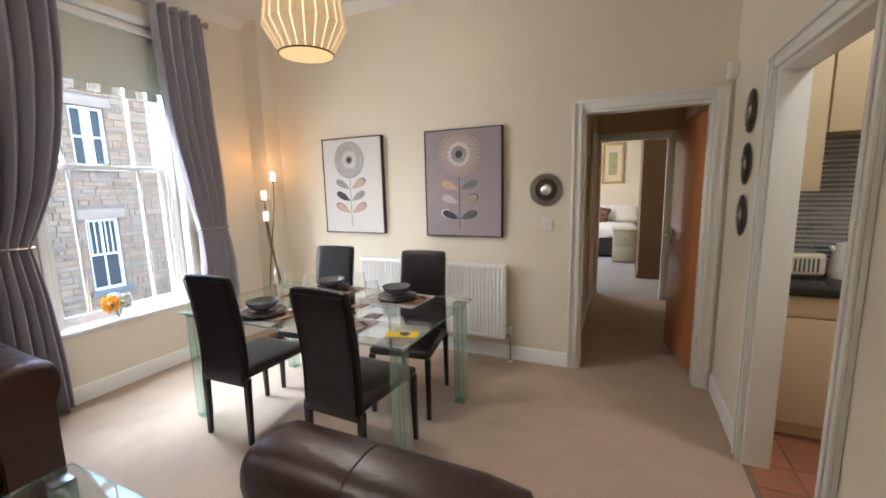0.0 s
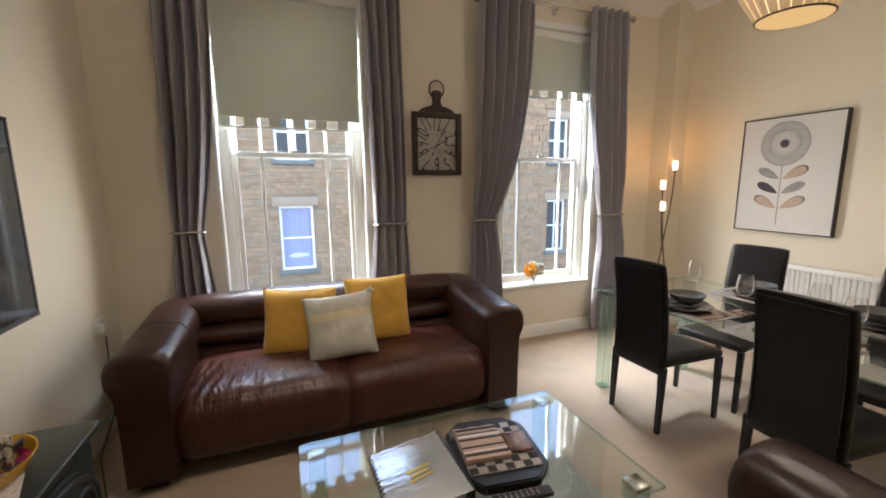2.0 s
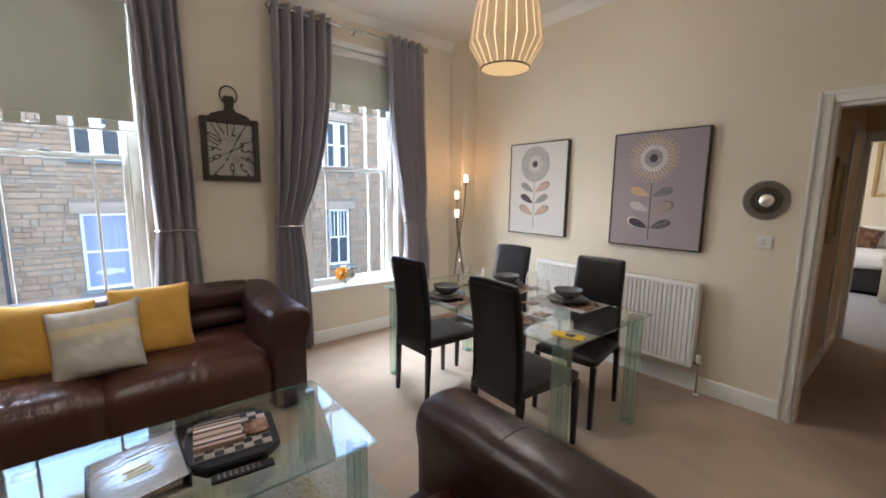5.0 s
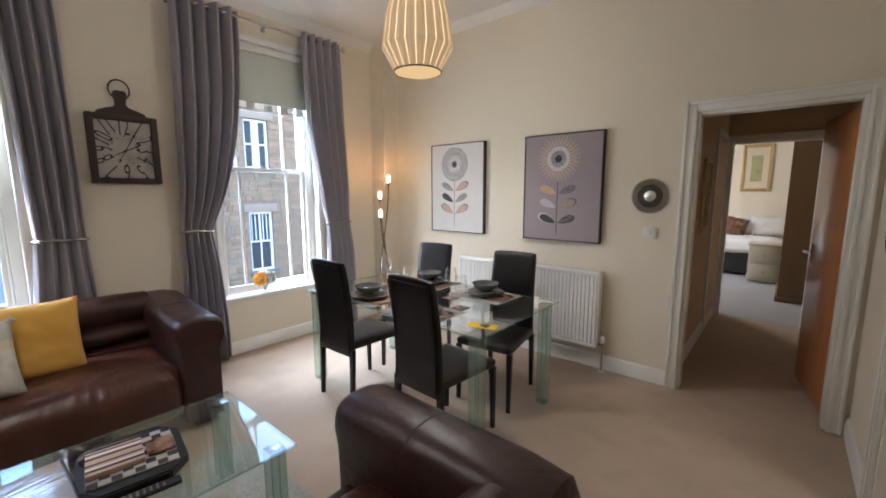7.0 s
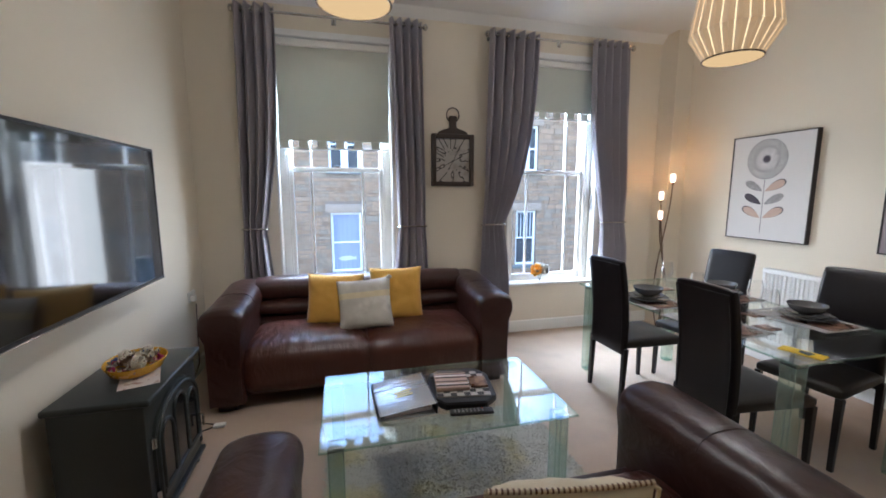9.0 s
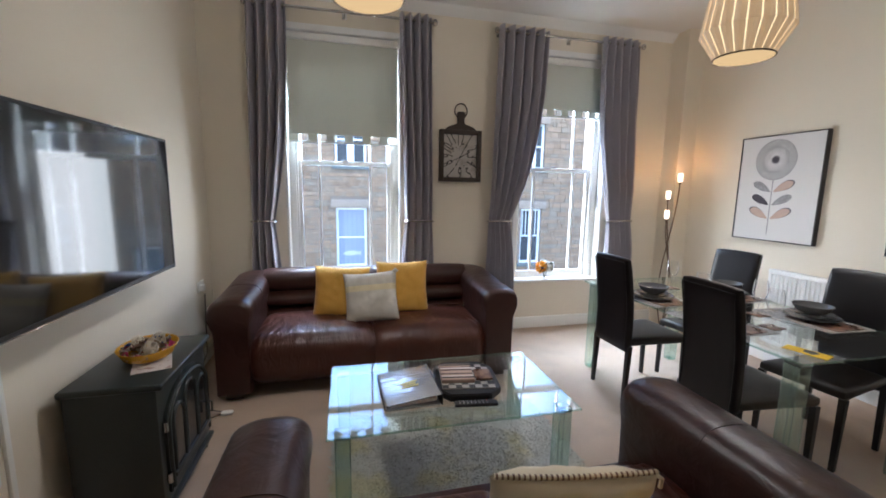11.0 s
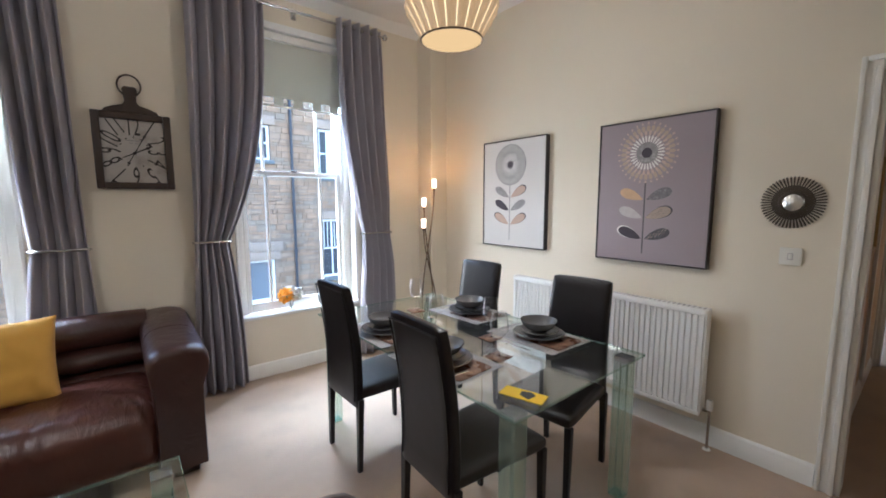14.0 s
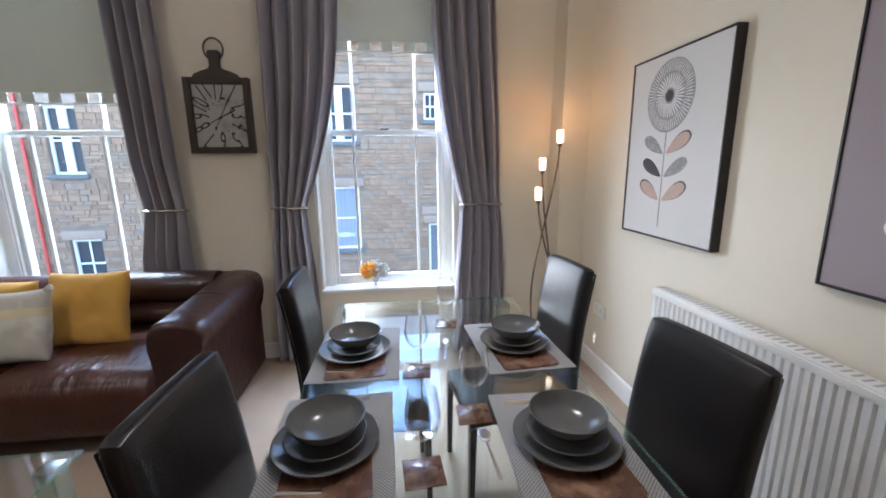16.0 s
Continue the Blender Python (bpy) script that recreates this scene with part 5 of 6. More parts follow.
def leaf(length, width, n=18):
    """A drop: thin where it leaves the stem, broad and round towards its tip."""
    up = [(length * t, width * 1.25 * t ** 0.9 * (1 - t) ** 0.5) for t in [math.sin(math.pi / 2 * i / n) for i in range(n + 1)]]
    return up + [(x, -0.8 * y) for x, y in reversed(up[1:-1])]


def canvas(x0, x1, z0, z1, ground, mauve):
    w, h = x1 - x0, z1 - z0
    deep = 0.046
    c = thing("canvas_picture", "mauve canvas of a stylised flower in a dark tray frame" if mauve else "pale canvas of a stylised flower in a dark tray frame", "picture",
              pose((x0 + x1) / 2, YA, (z0 + z1) / 2, 90), "flower canvases on the wall")
    # local: x along the wall, y up, z out of the wall
    for d in ((-w / 2, -h / 2, 0, -w / 2 + 0.008, h / 2, deep), (w / 2 - 0.008, -h / 2, 0, w / 2, h / 2, deep), (-w / 2 + 0.008, -h / 2, 0, w / 2 - 0.008, -h / 2 + 0.008, deep), (-w / 2 + 0.008, h / 2 - 0.008, 0, w / 2 - 0.008, h / 2, deep)):
        part("frame_bar", box(*d, 0.001, 1), M_FRAME, c)
    cv = part("canvas", box(-w / 2 + 0.009, -h / 2 + 0.009, 0.002, w / 2 - 0.009, h / 2 - 0.009, deep - 0.006), ground, c, smooth=False)
    zf = deep - 0.0058
    cx, cy = -0.04 * w, 0.27 * h

    def disc(r0, r1, mt, nm="ring_shape", zz=0.0):
        n = 40
        bm = bm_new()
        o = [bm.verts.new((cx + r1 * math.cos(2 * math.pi * i / n), cy + r1 * math.sin(2 * math.pi * i / n), zf + zz)) for i in range(n)]
        if r0:
            q = [bm.verts.new((cx + r0 * math.cos(2 * math.pi * i / n), cy + r0 * math.sin(2 * math.pi * i / n), zf + zz)) for i in range(n)]
            for i in range(n):
                bm.faces.new((o[i], o[(i + 1) % n], q[(i + 1) % n], q[i]))
        else:
            bm.faces.new(o)
        part(nm, bm, mt, cv, smooth=False)

    def dash(r0, r1, wd, count, mt, nm, zz, off=0.0):
        base = None
        for i in range(count):
            m = pose(cx, cy, zf + zz, 0, 0, 360 * (i + off) / count)
            if base is None:
                base = part(nm, prism([(r0, -wd * 0.3), (r0 + (r1 - r0) * 0.7, -wd / 2), (r1, -wd * 0.25), (r1, wd * 0.25), (r0 + (r1 - r0) * 0.7, wd / 2), (r0, wd * 0.3)], 0.0006), mt, cv, smooth=False)
                base.matrix_local = m
            else:
                again(base, cv, m)
    if mauve:
        dash(0.132, 0.168, 0.024, 32, M_ART_TAN, "petal", 0.0)
        dash(0.110, 0.138, 0.017, 28, M_ART_ROSE, "petal", 0.0010, 0.5)
        dash(0.068, 0.108, 0.012, 30, M_ART_WHITE, "petal", 0.0020)
        disc(0, 0.066, M_ART_GREY, "flower_eye", 0.001)
        disc(0, 0.032, M_ART_DARK, "flower_eye", 0.002)
        dash(0.174, 0.189, 0.012, 32, M_ART_ROSE, "dot", 0.0010)
    else:
        disc(0.0, 0.172, M_ART_GREY, "flower_ground", 0.0004)
        dash(0.112, 0.166, 0.004, 64, M_ART_WHITE, "petal", 0.0008)
        dash(0.038, 0.106, 0.0065, 36, M_ART_WHITE, "petal", 0.0008)
        disc(0, 0.028, M_ART_DARK, "flower_eye", 0.0016)
    stem_top = cy - (0.19 if mauve else 0.172)
    part("stem", box(cx - 0.004, -h * 0.435, zf, cx + 0.004, stem_top, zf + 0.0008), M_ART_SLATE if mauve else M_ART_GREY, cv, smooth=False)
    rows = ((-0.035, M_ART_OCHRE, M_ART_STEEL), (-0.165, M_ART_PALE, M_ART_MOTTLE), (-0.312, M_ART_DARK, M_ART_SLATE)) if mauve else ((-0.015, M_ART_GREY, M_ART_PINK), (-0.14, M_ART_DARK, M_ART_GREY), (-0.27, M_ART_PINK, M_ART_PINK))
    for y, ml, mr in rows:
        for s, mt in ((-1, ml), (1, mr)):
            ang = (20 if mauve else 27) if s > 0 else 180 - (20 if mauve else 27)
            lf = leaf(0.160 if mauve else 0.176, 0.072)
            lf = [(0.012 + a, b if s > 0 else -b) for a, b in lf]
            if mt in (M_ART_PINK, M_ART_DARK, M_ART_MOTTLE):
                rim = prism([(0.004 + a * 1.04, b * 1.12) for a, b in lf], 0.0005, pose(cx, y * h - 0.02, zf, 0, 0, ang))
                part("leaf_outline", rim, M_ART_WHITE if mt is M_ART_DARK else M_ART_SLATE, cv, smooth=False)
            part("leaf", prism(lf, 0.0012, pose(cx, y * h - 0.02, zf, 0, 0, ang)), mt, cv, smooth=False)
            if mt in (M_ART_SLATE, M_ART_PINK):
                for q in range(5):
                    part("leaf_vein", rot_box(0.05, 0.0016, 0.0006, pose(cx + s * (0.04 + 0.024 * q), y * h - 0.02 + 0.018 + 0.0105 * q, zf + 0.0016, 0, 0, ang + s * 38)), (M_ART_ROSE if y < -0.1 else M_ART_GREY) if mt is M_ART_SLATE else M_ART_TAN, cv, smooth=False)
    return c


canvas(-2.758, -2.068, 1.070, 1.982, M_CANVAS_LIGHT, False)
canvas(-1.622, -0.923, 1.064, 1.975, M_CANVAS_MAUVE, True)


def sunburst(m, r, label):
    s = thing("sunburst_mirror", label, "mirror", m, "sunburst mirrors")
    part("glass", lathe([(0, 0.010 + r * 0.10)] + [(r * 0.058 * k, 0.010 + r * 0.10 * (1 - (k / 6) ** 2)) for k in range(1, 7)] + [(r * 0.348, 0.006), (0, 0.006)], 28), M_DOME, s, "small domed round mirror")
    part("collar", tube([(r * 0.375 * math.cos(a), r * 0.375 * math.sin(a), 0.012) for a in [2 * math.pi * i / 28 for i in range(28)]], r * 0.06, 8, True), M_SUNMETAL, s)
    part("backing", lathe([(r * 0.28, 0.0), (r * 0.66, 0.002), (r * 0.66, 0.006), (r * 0.28, 0.010)], 28), M_SUNMETAL, s)
    ray = None
    n = 52
    for i in range(n):
        m_ = pose(0, 0, 0.006 + 0.004 * (i % 2), 0, 0, 360 * i / n)
        if ray is None:
            ray = part("ray", prism([(r * 0.34, -r * 0.012), (r * 0.96, -r * 0.032), (r, 0), (r * 0.96, r * 0.032), (r * 0.34, r * 0.012)], 0.003), M_SUNMETAL, s)
            ray.matrix_local = m_
        else:
            again(ray, s, m_)
    return s


sunburst(pose(-0.575, YA, 1.453, 90), 0.132, "dark metal sunburst mirror on the cream wall")
for z in (1.865, 1.58, 1.29):
    sunburst(pose(XB, 2.80 + 0.03 * (1.58 - z), z, 90, 0, -90), 0.118, "dark metal sunburst mirror in a column of three")
sw = thing("light_switch", "white plastic light switch", "switch", pose(-0.563, YA, 1.178, 90))
part("plate", box(-0.045, -0.045, 0, 0.045, 0.045, 0.012, 0.004), M_PLASTIC, sw)
part("rocker_surround", box(-0.011, -0.017, 0.0115, 0.011, 0.017, 0.0126), M_ART_PALE, sw)
part("rocker", rot_box(0.016, 0.026, 0.008, pose(0, 0, 0.013, 7), 0.001), M_PLASTIC, sw)
single("alarm_sensor", puff(XB - 0.06, 3.17, 2.13, XB, 3.235, 2.23, 0.012, 6), M_PLASTIC, "small white alarm sensor near the corner", "sensor")

# ---- radiator ----
rd = thing("radiator", "white ribbed panel radiator under the canvases", "radiator")
RX0, RX1, RZ0, RZ1 = -2.32, -0.885, 0.205, 0.842
part("panel", box(RX0, 3.16, RZ0 + 0.01, RX1, 3.172, RZ1 - 0.012, 0.003), M_RAD, rd)
part("back_panel", box(RX0, 3.215, RZ0 + 0.01, RX1, 3.225, RZ1 - 0.012, 0.003), M_RAD, rd)
part("top_rail", box(RX0, 3.143, RZ1 - 0.035, RX1, 3.166, RZ1 - 0.005, 0.005), M_RAD, rd)
part("bottom_rail", box(RX0, 3.143, RZ0, RX1, 3.166, RZ0 + 0.03, 0.005), M_RAD, rd)
for x in (RX0 - 0.004, RX1 - 0.004):
    part("end_cap", box(x, 3.155, RZ0 + 0.02, x + 0.008, 3.226, RZ1, 0.002), M_RAD, rd)
rib = None
nr = int((RX1 - RX0) / 0.0333)
for i in range(nr):
    x = RX0 + 0.0333 * (i + 0.5)
    if rib is None:
        rib = part("rib", prism([(-0.0135, 0), (0.0135, 0), (0.0095, -0.014), (-0.0095, -0.014)], RZ1 - RZ0 - 0.06), M_RAD, rd)
        rib.matrix_local = pose(x, 3.162, RZ0 + 0.028)
    else:
        again(rib, rd, pose(x, 3.162, RZ0 + 0.028))
part("top_cover", box(RX0, 3.150, RZ1 - 0.005, RX1, 3.222, RZ1, 0.002), M_RAD, rd)
slot = None
for i in range(51):
    m = pose(RX0 + 0.028 * (i + 0.5), 3.190, RZ1)
    if slot is None:
        slot = part("grille_slot", box(-0.005, -0.020, -0.001, 0.005, 0.020, 0.0006), M_ART_PALE, rd, smooth=False)
        slot.matrix_local = m
    else:
        again(slot, rd, m)
part("valve", lathe([(0, 0), (0.016, 0), (0.018, 0.02), (0.018, 0.05), (0.013, 0.062), (0, 0.062)], 16, pose(-0.845, 3.19, 0.245)), M_PLASTIC, rd, "white thermostatic valve")
part("valve_body", merge(tube([(-0.845, 3.19, 0.0), (-0.845, 3.19, 0.245)], 0.0075, 10), tube([(-0.845, 3.19, 0.235), (-0.89, 3.19, 0.235)], 0.010, 10)), M_CHROME, rd, "chrome pipe")
part("pipe_collar", lathe([(0.008, 0), (0.022, 0), (0.018, 0.006), (0.008, 0.007)], 16, pose(-0.845, 3.19, 0.0)), M_PLASTIC, rd)

# ---- floor lamp ----
fl = thing("floor_lamp", "three-stem bronze floor lamp with frosted glass shades, lit", "lamp")
part("base", lathe([(0, 0), (0.125, 0), (0.125, 0.012), (0.02, 0.022), (0, 0.022)], 32, pose(-3.20, 2.915, 0)), M_BRONZE, fl)
for (bx, by, bz), sway in (((-3.205, 2.99, 1.635), 0.075), ((-3.232, 2.885, 1.455), -0.05), ((-3.184, 2.845, 1.255), -0.085)):
    pts = []
    for i in range(17):
        t = i / 16
        pts.append((-3.20 + (bx + 3.20) * t ** 2 + 0.5 * sway * math.sin(t * math.pi), 2.915 + (by - 2.915) * t ** 2 - 2.6 * sway * math.sin(t * math.pi) * (1 - t), 0.02 + (bz - 0.075) * t))
    stem = part("stem", tube(pts, 0.0065, 8), M_BRONZE, fl, "curved bronze stem")
    part("holder", lathe([(0, 0), (0.013, 0), (0.015, 0.022), (0, 0.022)], 14, pose(bx, by, bz - 0.065)), M_BRONZE, stem)
    part("shade", lathe([(0.016, -0.042), (0.022, -0.03), (0.023, 0.042), (0.020, 0.042), (0.019, -0.028)], 18, pose(bx, by, bz)), M_BULB, stem, "small lit frosted glass shade")
    lamp("lamp_bulb", "POINT", BULB_POWER, (1.0, 0.50, 0.18), pose(bx, by, bz + 0.03), 0.02)

# ---- pendant lamps ----


def pendant(x, y):
    p = thing("pendant_lamp", "pleated beige pendant shade with glowing slits, lit", "lamp", pose(x, y, 0), "pendant lamps on the ceiling")
    prof = [(0.154, 2.305), (0.241, 2.452), (0.212, 2.65), (0.165, 2.82), (0.125, 2.945)]
    n = 22
    rose = part("ceiling_rose", lathe([(0, ZC), (0.05, ZC), (0.045, ZC - 0.03), (0.012, ZC - 0.045), (0, ZC - 0.045)][::-1], 24), M_WHITE, p)
    part("cord", tube([(0, 0, ZC - 0.04), (0, 0, 2.90)], 0.0035, 6), M_WHITE, p)
    bm = bm_new()
    rings = [[bm.verts.new(((r - 0.004) * math.cos(2 * math.pi * i / n), (r - 0.004) * math.sin(2 * math.pi * i / n), z)) for i in range(n)] for r, z in prof]
    for a, b in zip(rings, rings[1:]):
        for i in range(n):
            bm.faces.new((a[i], a[(i + 1) % n], b[(i + 1) % n], b[i]))
    part("liner", bm, M_SHADEGLOW, p, "glowing inner lining", smooth=False)
    slat = None
    for i in range(n):
        a0, a1 = 2 * math.pi * (i + 0.055) / n, 2 * math.pi * (i + 0.945) / n
        if slat is None:
            bm = bm_new()
            L = [bm.verts.new((r * math.cos(a0), r * math.sin(a0), z)) for r, z in prof]
            R = [bm.verts.new((r * math.cos(a1), r * math.sin(a1), z)) for r, z in prof]
            Mi = [bm.verts.new(((r + 0.006) * math.cos((a0 + a1) / 2), (r + 0.006) * math.sin((a0 + a1) / 2), z)) for r, z in prof]
            for k in range(len(prof) - 1):
                bm.faces.new((L[k], Mi[k], Mi[k + 1], L[k + 1]))
                bm.faces.new((Mi[k], R[k], R[k + 1], Mi[k + 1]))
            slat = part("slat", bm, M_SHADE, p, smooth=False)
        else:
            again(slat, p, pose(0, 0, 0, 0, 0, 360 * i / n))
    part("rim", tube([(0.161 * math.cos(a), 0.161 * math.sin(a), 2.303) for a in [2 * math.pi * i / 40 for i in range(40)]], 0.005, 6, True), M_CLOCKWOOD, p, "brown lower rim")
    part("diffuser", lathe([(0, 2.299), (0.156, 2.299), (0.156, 2.303), (0, 2.303)], 36), M_DIFFUSER, p, "warm lit diffuser disc")
    down = lamp("pendant_light", "SPOT", PEND_POWER, PEND_COLOR, pose(x, y, 2.165), 0.10)
    down.data.spot_size, down.data.spot_blend = radians(150), 0.75
    lamp("pendant_glow", "POINT", PEND_POWER * 0.27, PEND_COLOR, pose(x, y, 2.165), 0.10)
    lamp("pendant_uplight", "POINT", PEND_POWER * 0.13, PEND_COLOR, pose(x, y, 2.975), 0.05)
    return p


pendant(-1.80, 2.02)
pendant(-1.63, -0.27)

# ---- vase on the sill ----
vs = thing("flower_vase", "small glass vase of orange and pale flowers on the sill", "vase", pose(-3.575, 1.70, Z0 + 0.031))
part("vase_body", lathe([(0, 0), (0.030, 0), (0.026, 0.02), (0.026, 0.06), (0.036, 0.095), (0.033, 0.095), (0.023, 0.06), (0.023, 0.02), (0, 0.006)], 20), M_WINE, vs)
rf = random.Random(3)
for (dx, dy, dz, r, mt, nm) in ((0.01, -0.045, 0.135, 0.058, M_ORANGE, "orange_bloom"), (0.0, 0.045, 0.135, 0.052, M_PALEPETAL, "pale_bloom"), (-0.025, 0.0, 0.155, 0.042, M_PALEPETAL, "pale_bloom")):
    bm = bm_new()
    for k in range(150):
        u, v = rf.uniform(-1, 1), rf.uniform(0, 6.28)
        s = math.sqrt(1 - u * u)
        d = Vector((s * math.cos(v), s * math.sin(v), u))
        c = Vector((dx, dy, dz)) + d * r * rf.uniform(0.55, 0.9)
        q = d.to_track_quat("Z", "Y").to_matrix().to_4x4()
        pm = Matrix.Translation(c) @ q @ pose(0, 0, 0, rf.uniform(20, 70), 0, rf.uniform(0, 360))
        pts = [(-0.006, 0), (0.006, 0), (0.013, 0.014), (0.008, 0.026), (-0.008, 0.026), (-0.013, 0.014)]
        bm.faces.new([bm.verts.new(pm @ Vector((a, b, 0.004 * abs(a) * 60))) for a, b in pts])
    part(nm, bm, mt, vs, sharp=80)
    part("stalk", tube([(0, 0, 0.01), (dx * 0.5, dy * 0.5, 0.08), (dx, dy, dz)], 0.003, 6), M_LEAF, vs)
for k in range(7):
    part("leaf_blade", prism([(a, b) for a, b in leaf(0.06, 0.03)], 0.0008, pose(0, 0.01, 0.10, rf.uniform(-20, 20), -rf.uniform(10, 60), 50 * k)), M_LEAF, vs)

# ---- the hall ----
leafdoor = thing("door_1", "glossy reddish-brown wooden door standing open into the hall", "door", pose(0.556, 3.392, 0.008, 0, 0, 100))
leafdoor["kind"] = "structure"
part("door_leaf", box(0, 0, 0, 0.765, 0.04, 1.99, 0.002), M_DOORWOOD, leafdoor)
hd = part("door_handle", merge(box(0.69, 0.04, 0.93, 0.73, 0.047, 1.08, 0.002), tube([(0.71, 0.045, 1.02), (0.71, 0.088, 1.02), (0.60, 0.090, 1.02)], 0.009, 10)), M_CHROME, leafdoor)
for z in (0.2, 1.0, 1.75):
    part("hinge", box(-0.004, -0.004, z, 0.012, 0.044, z + 0.09, 0.001), M_CHROME, leafdoor)
setting("wall_hall", boxes((-0.47, 3.38, -0.2, -0.37, 5.73, 3.0), (0.62, 3.38, -0.2, 0.74, 5.73, 3.0), (-2.6, 5.73, -0.2, -0.33, 5.83, 3.0), (0.47, 5.73, -0.2, 1.4, 5.83, 3.0), (-0.33, 5.73, 2.05, 0.47, 5.83, 3.0)), M_HALL, "cream hall walls tinted for warm, dim light", "wall")
setting("ceiling_hall", boxes((-2.6, 3.38, 3.0, 1.4, 5.83, 3.14), (-2.6, 5.83, 2.6, 1.4, 10.2, 3.14)), M_CEIL, "white hall and bedroom ceiling", "ceiling")
hp = thing("framed_print", "brown framed print on the hall wall", "picture", pose(-0.37, 4.35, 1.45, 90, 0, 90))
for d in ((-0.2, -0.33, 0, -0.165, 0.33, 0.025), (0.165, -0.33, 0, 0.2, 0.33, 0.025), (-0.165, -0.33, 0, 0.165, -0.295, 0.025), (-0.165, 0.295, 0, 0.165, 0.33, 0.025)):
    part("frame_bar", box(*d, 0.004), M_GILT, hp)
part("print", box(-0.165, -0.295, 0.002, 0.165, 0.295, 0.012), M_PRINT, hp, smooth=False)
hallframe = thing("door_2", "white framed cream door in the hall wall", "door")
hallframe["kind"] = "structure"
for y in (4.85, 5.58):
    part("casing", box(-0.37, y, 0, -0.35, y + 0.07, 2.05, 0.004), M_WHITE, hallframe)
part("casing", box(-0.37, 4.85, 2.05, -0.35, 5.65, 2.12, 0.004), M_WHITE, hallframe)
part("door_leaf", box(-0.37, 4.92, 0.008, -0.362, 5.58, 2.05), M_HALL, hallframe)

# ---- the bedroom beyond ----
setting("floor_bedroom", boxes((-2.5, 5.73, -0.2, 1.3, 10.0, 0.0)), M_GREYCARPET, "grey fitted bedroom carpet", "floor")
setting("wall_bedroom", boxes((-2.6, 9.95, -0.2, 1.4, 10.1, 2.6), (1.3, 5.83, -0.2, 1.4, 9.95, 2.6), (-2.6, 5.83, -0.2, -2.5, 7.2, 2.6), (-2.6, 8.6, -0.2, -2.5, 9.95, 2.6), (-2.6, 7.2, -0.2, -2.5, 8.6, 0.8), (-2.6, 7.2, 2.2, -2.5, 8.6, 2.6)), M_WALL, "cream bedroom walls", "wall")
# Unseen lamp added in a side opening; warm tint brightens bedroom and hall
lamp("bedroom_window_light", "AREA", 6.0, (1.0, 0.87, 0.70), look((-2.62, 7.9, 1.5), (0, 7.9, 1.3)), 1.3, 1.3)
wd = thing("wardrobe", "tall plain brown wardrobe by the bedroom door", "wardrobe")
part("carcass", box(0.22, 6.95, 0, 1.28, 8.1, 2.25, 0.006), M_WARDROBE, wd)
part("plinth", box(0.20, 6.93, 0, 1.28, 8.1, 0.07, 0.004), M_WARDROBE, wd)
bed = thing("bed", "bed with white rumpled bedding and dark base", "bed")
part("bed_base", box(-1.9, 8.75, 0.05, 0.20, 9.9, 0.42, 0.02), M_BLACK, bed)
part("duvet", puff(-1.92, 8.68, 0.40, 0.24, 9.7, 0.66, 0.10, 18, 0.03, 0.02, 6.0), M_BEDDING, bed)
for k, (x, mt) in enumerate(((-0.95, M_BEDDING), (-0.22, M_BEDDING), (0.02, M_BEDDING))):
    pl = part("pillow", pillow(0.6, 0.42, 0.18, seed=k), mt, bed)
    pl.matrix_local = pose(x, 9.6, 0.84, -30, 0, 8 * k)
pl = part("pillow", pillow(0.4, 0.4, 0.15, seed=9), M_COASTER, bed, "brown cushion")
pl.matrix_local = pose(-0.50, 9.35, 0.84, -35, 12, 0)
bc = thing("bedside_cabinet", "pale grey-green painted bedside cabinet", "cabinet")
part("carcass", box(-0.19, 8.2, 0.03, 0.22, 8.6, 0.62, 0.005), M_BEDSIDE, bc)
part("cabinet_top", box(-0.21, 8.18, 0.62, 0.24, 8.62, 0.645, 0.006), M_BEDSIDE, bc)
for z in (0.07, 0.34):
    dr = part("drawer", box(-0.17, 8.185, z, 0.20, 8.2, z + 0.24, 0.004), M_BEDSIDE, bc)
    part("knob", lathe([(0, 0), (0.008, 0), (0.014, 0.014), (0, 0.02)], 12, pose(0.015, 8.185, z + 0.12, 90)), M_CHROME, dr)
bp = thing("framed_print", "gilt framed olive print on the bedroom wall", "picture", pose(-0.285, 9.95, 1.95, 90))
for d in ((-0.24, -0.45, 0, -0.18, 0.45, 0.03), (0.18, -0.45, 0, 0.24, 0.45, 0.03), (-0.18, -0.45, 0, 0.18, -0.39, 0.03), (-0.18, 0.39, 0, 0.18, 0.45, 0.03)):
    part("frame_bar", box(*d, 0.006), M_GILT, bp)
part("mount", box(-0.18, -0.39, 0.002, 0.18, 0.39, 0.012), M_CREAMCLOTH, bp, smooth=False)
part("print", box(-0.09, -0.26, 0.012, 0.09, 0.24, 0.014), M_PRINT, bp, smooth=False)

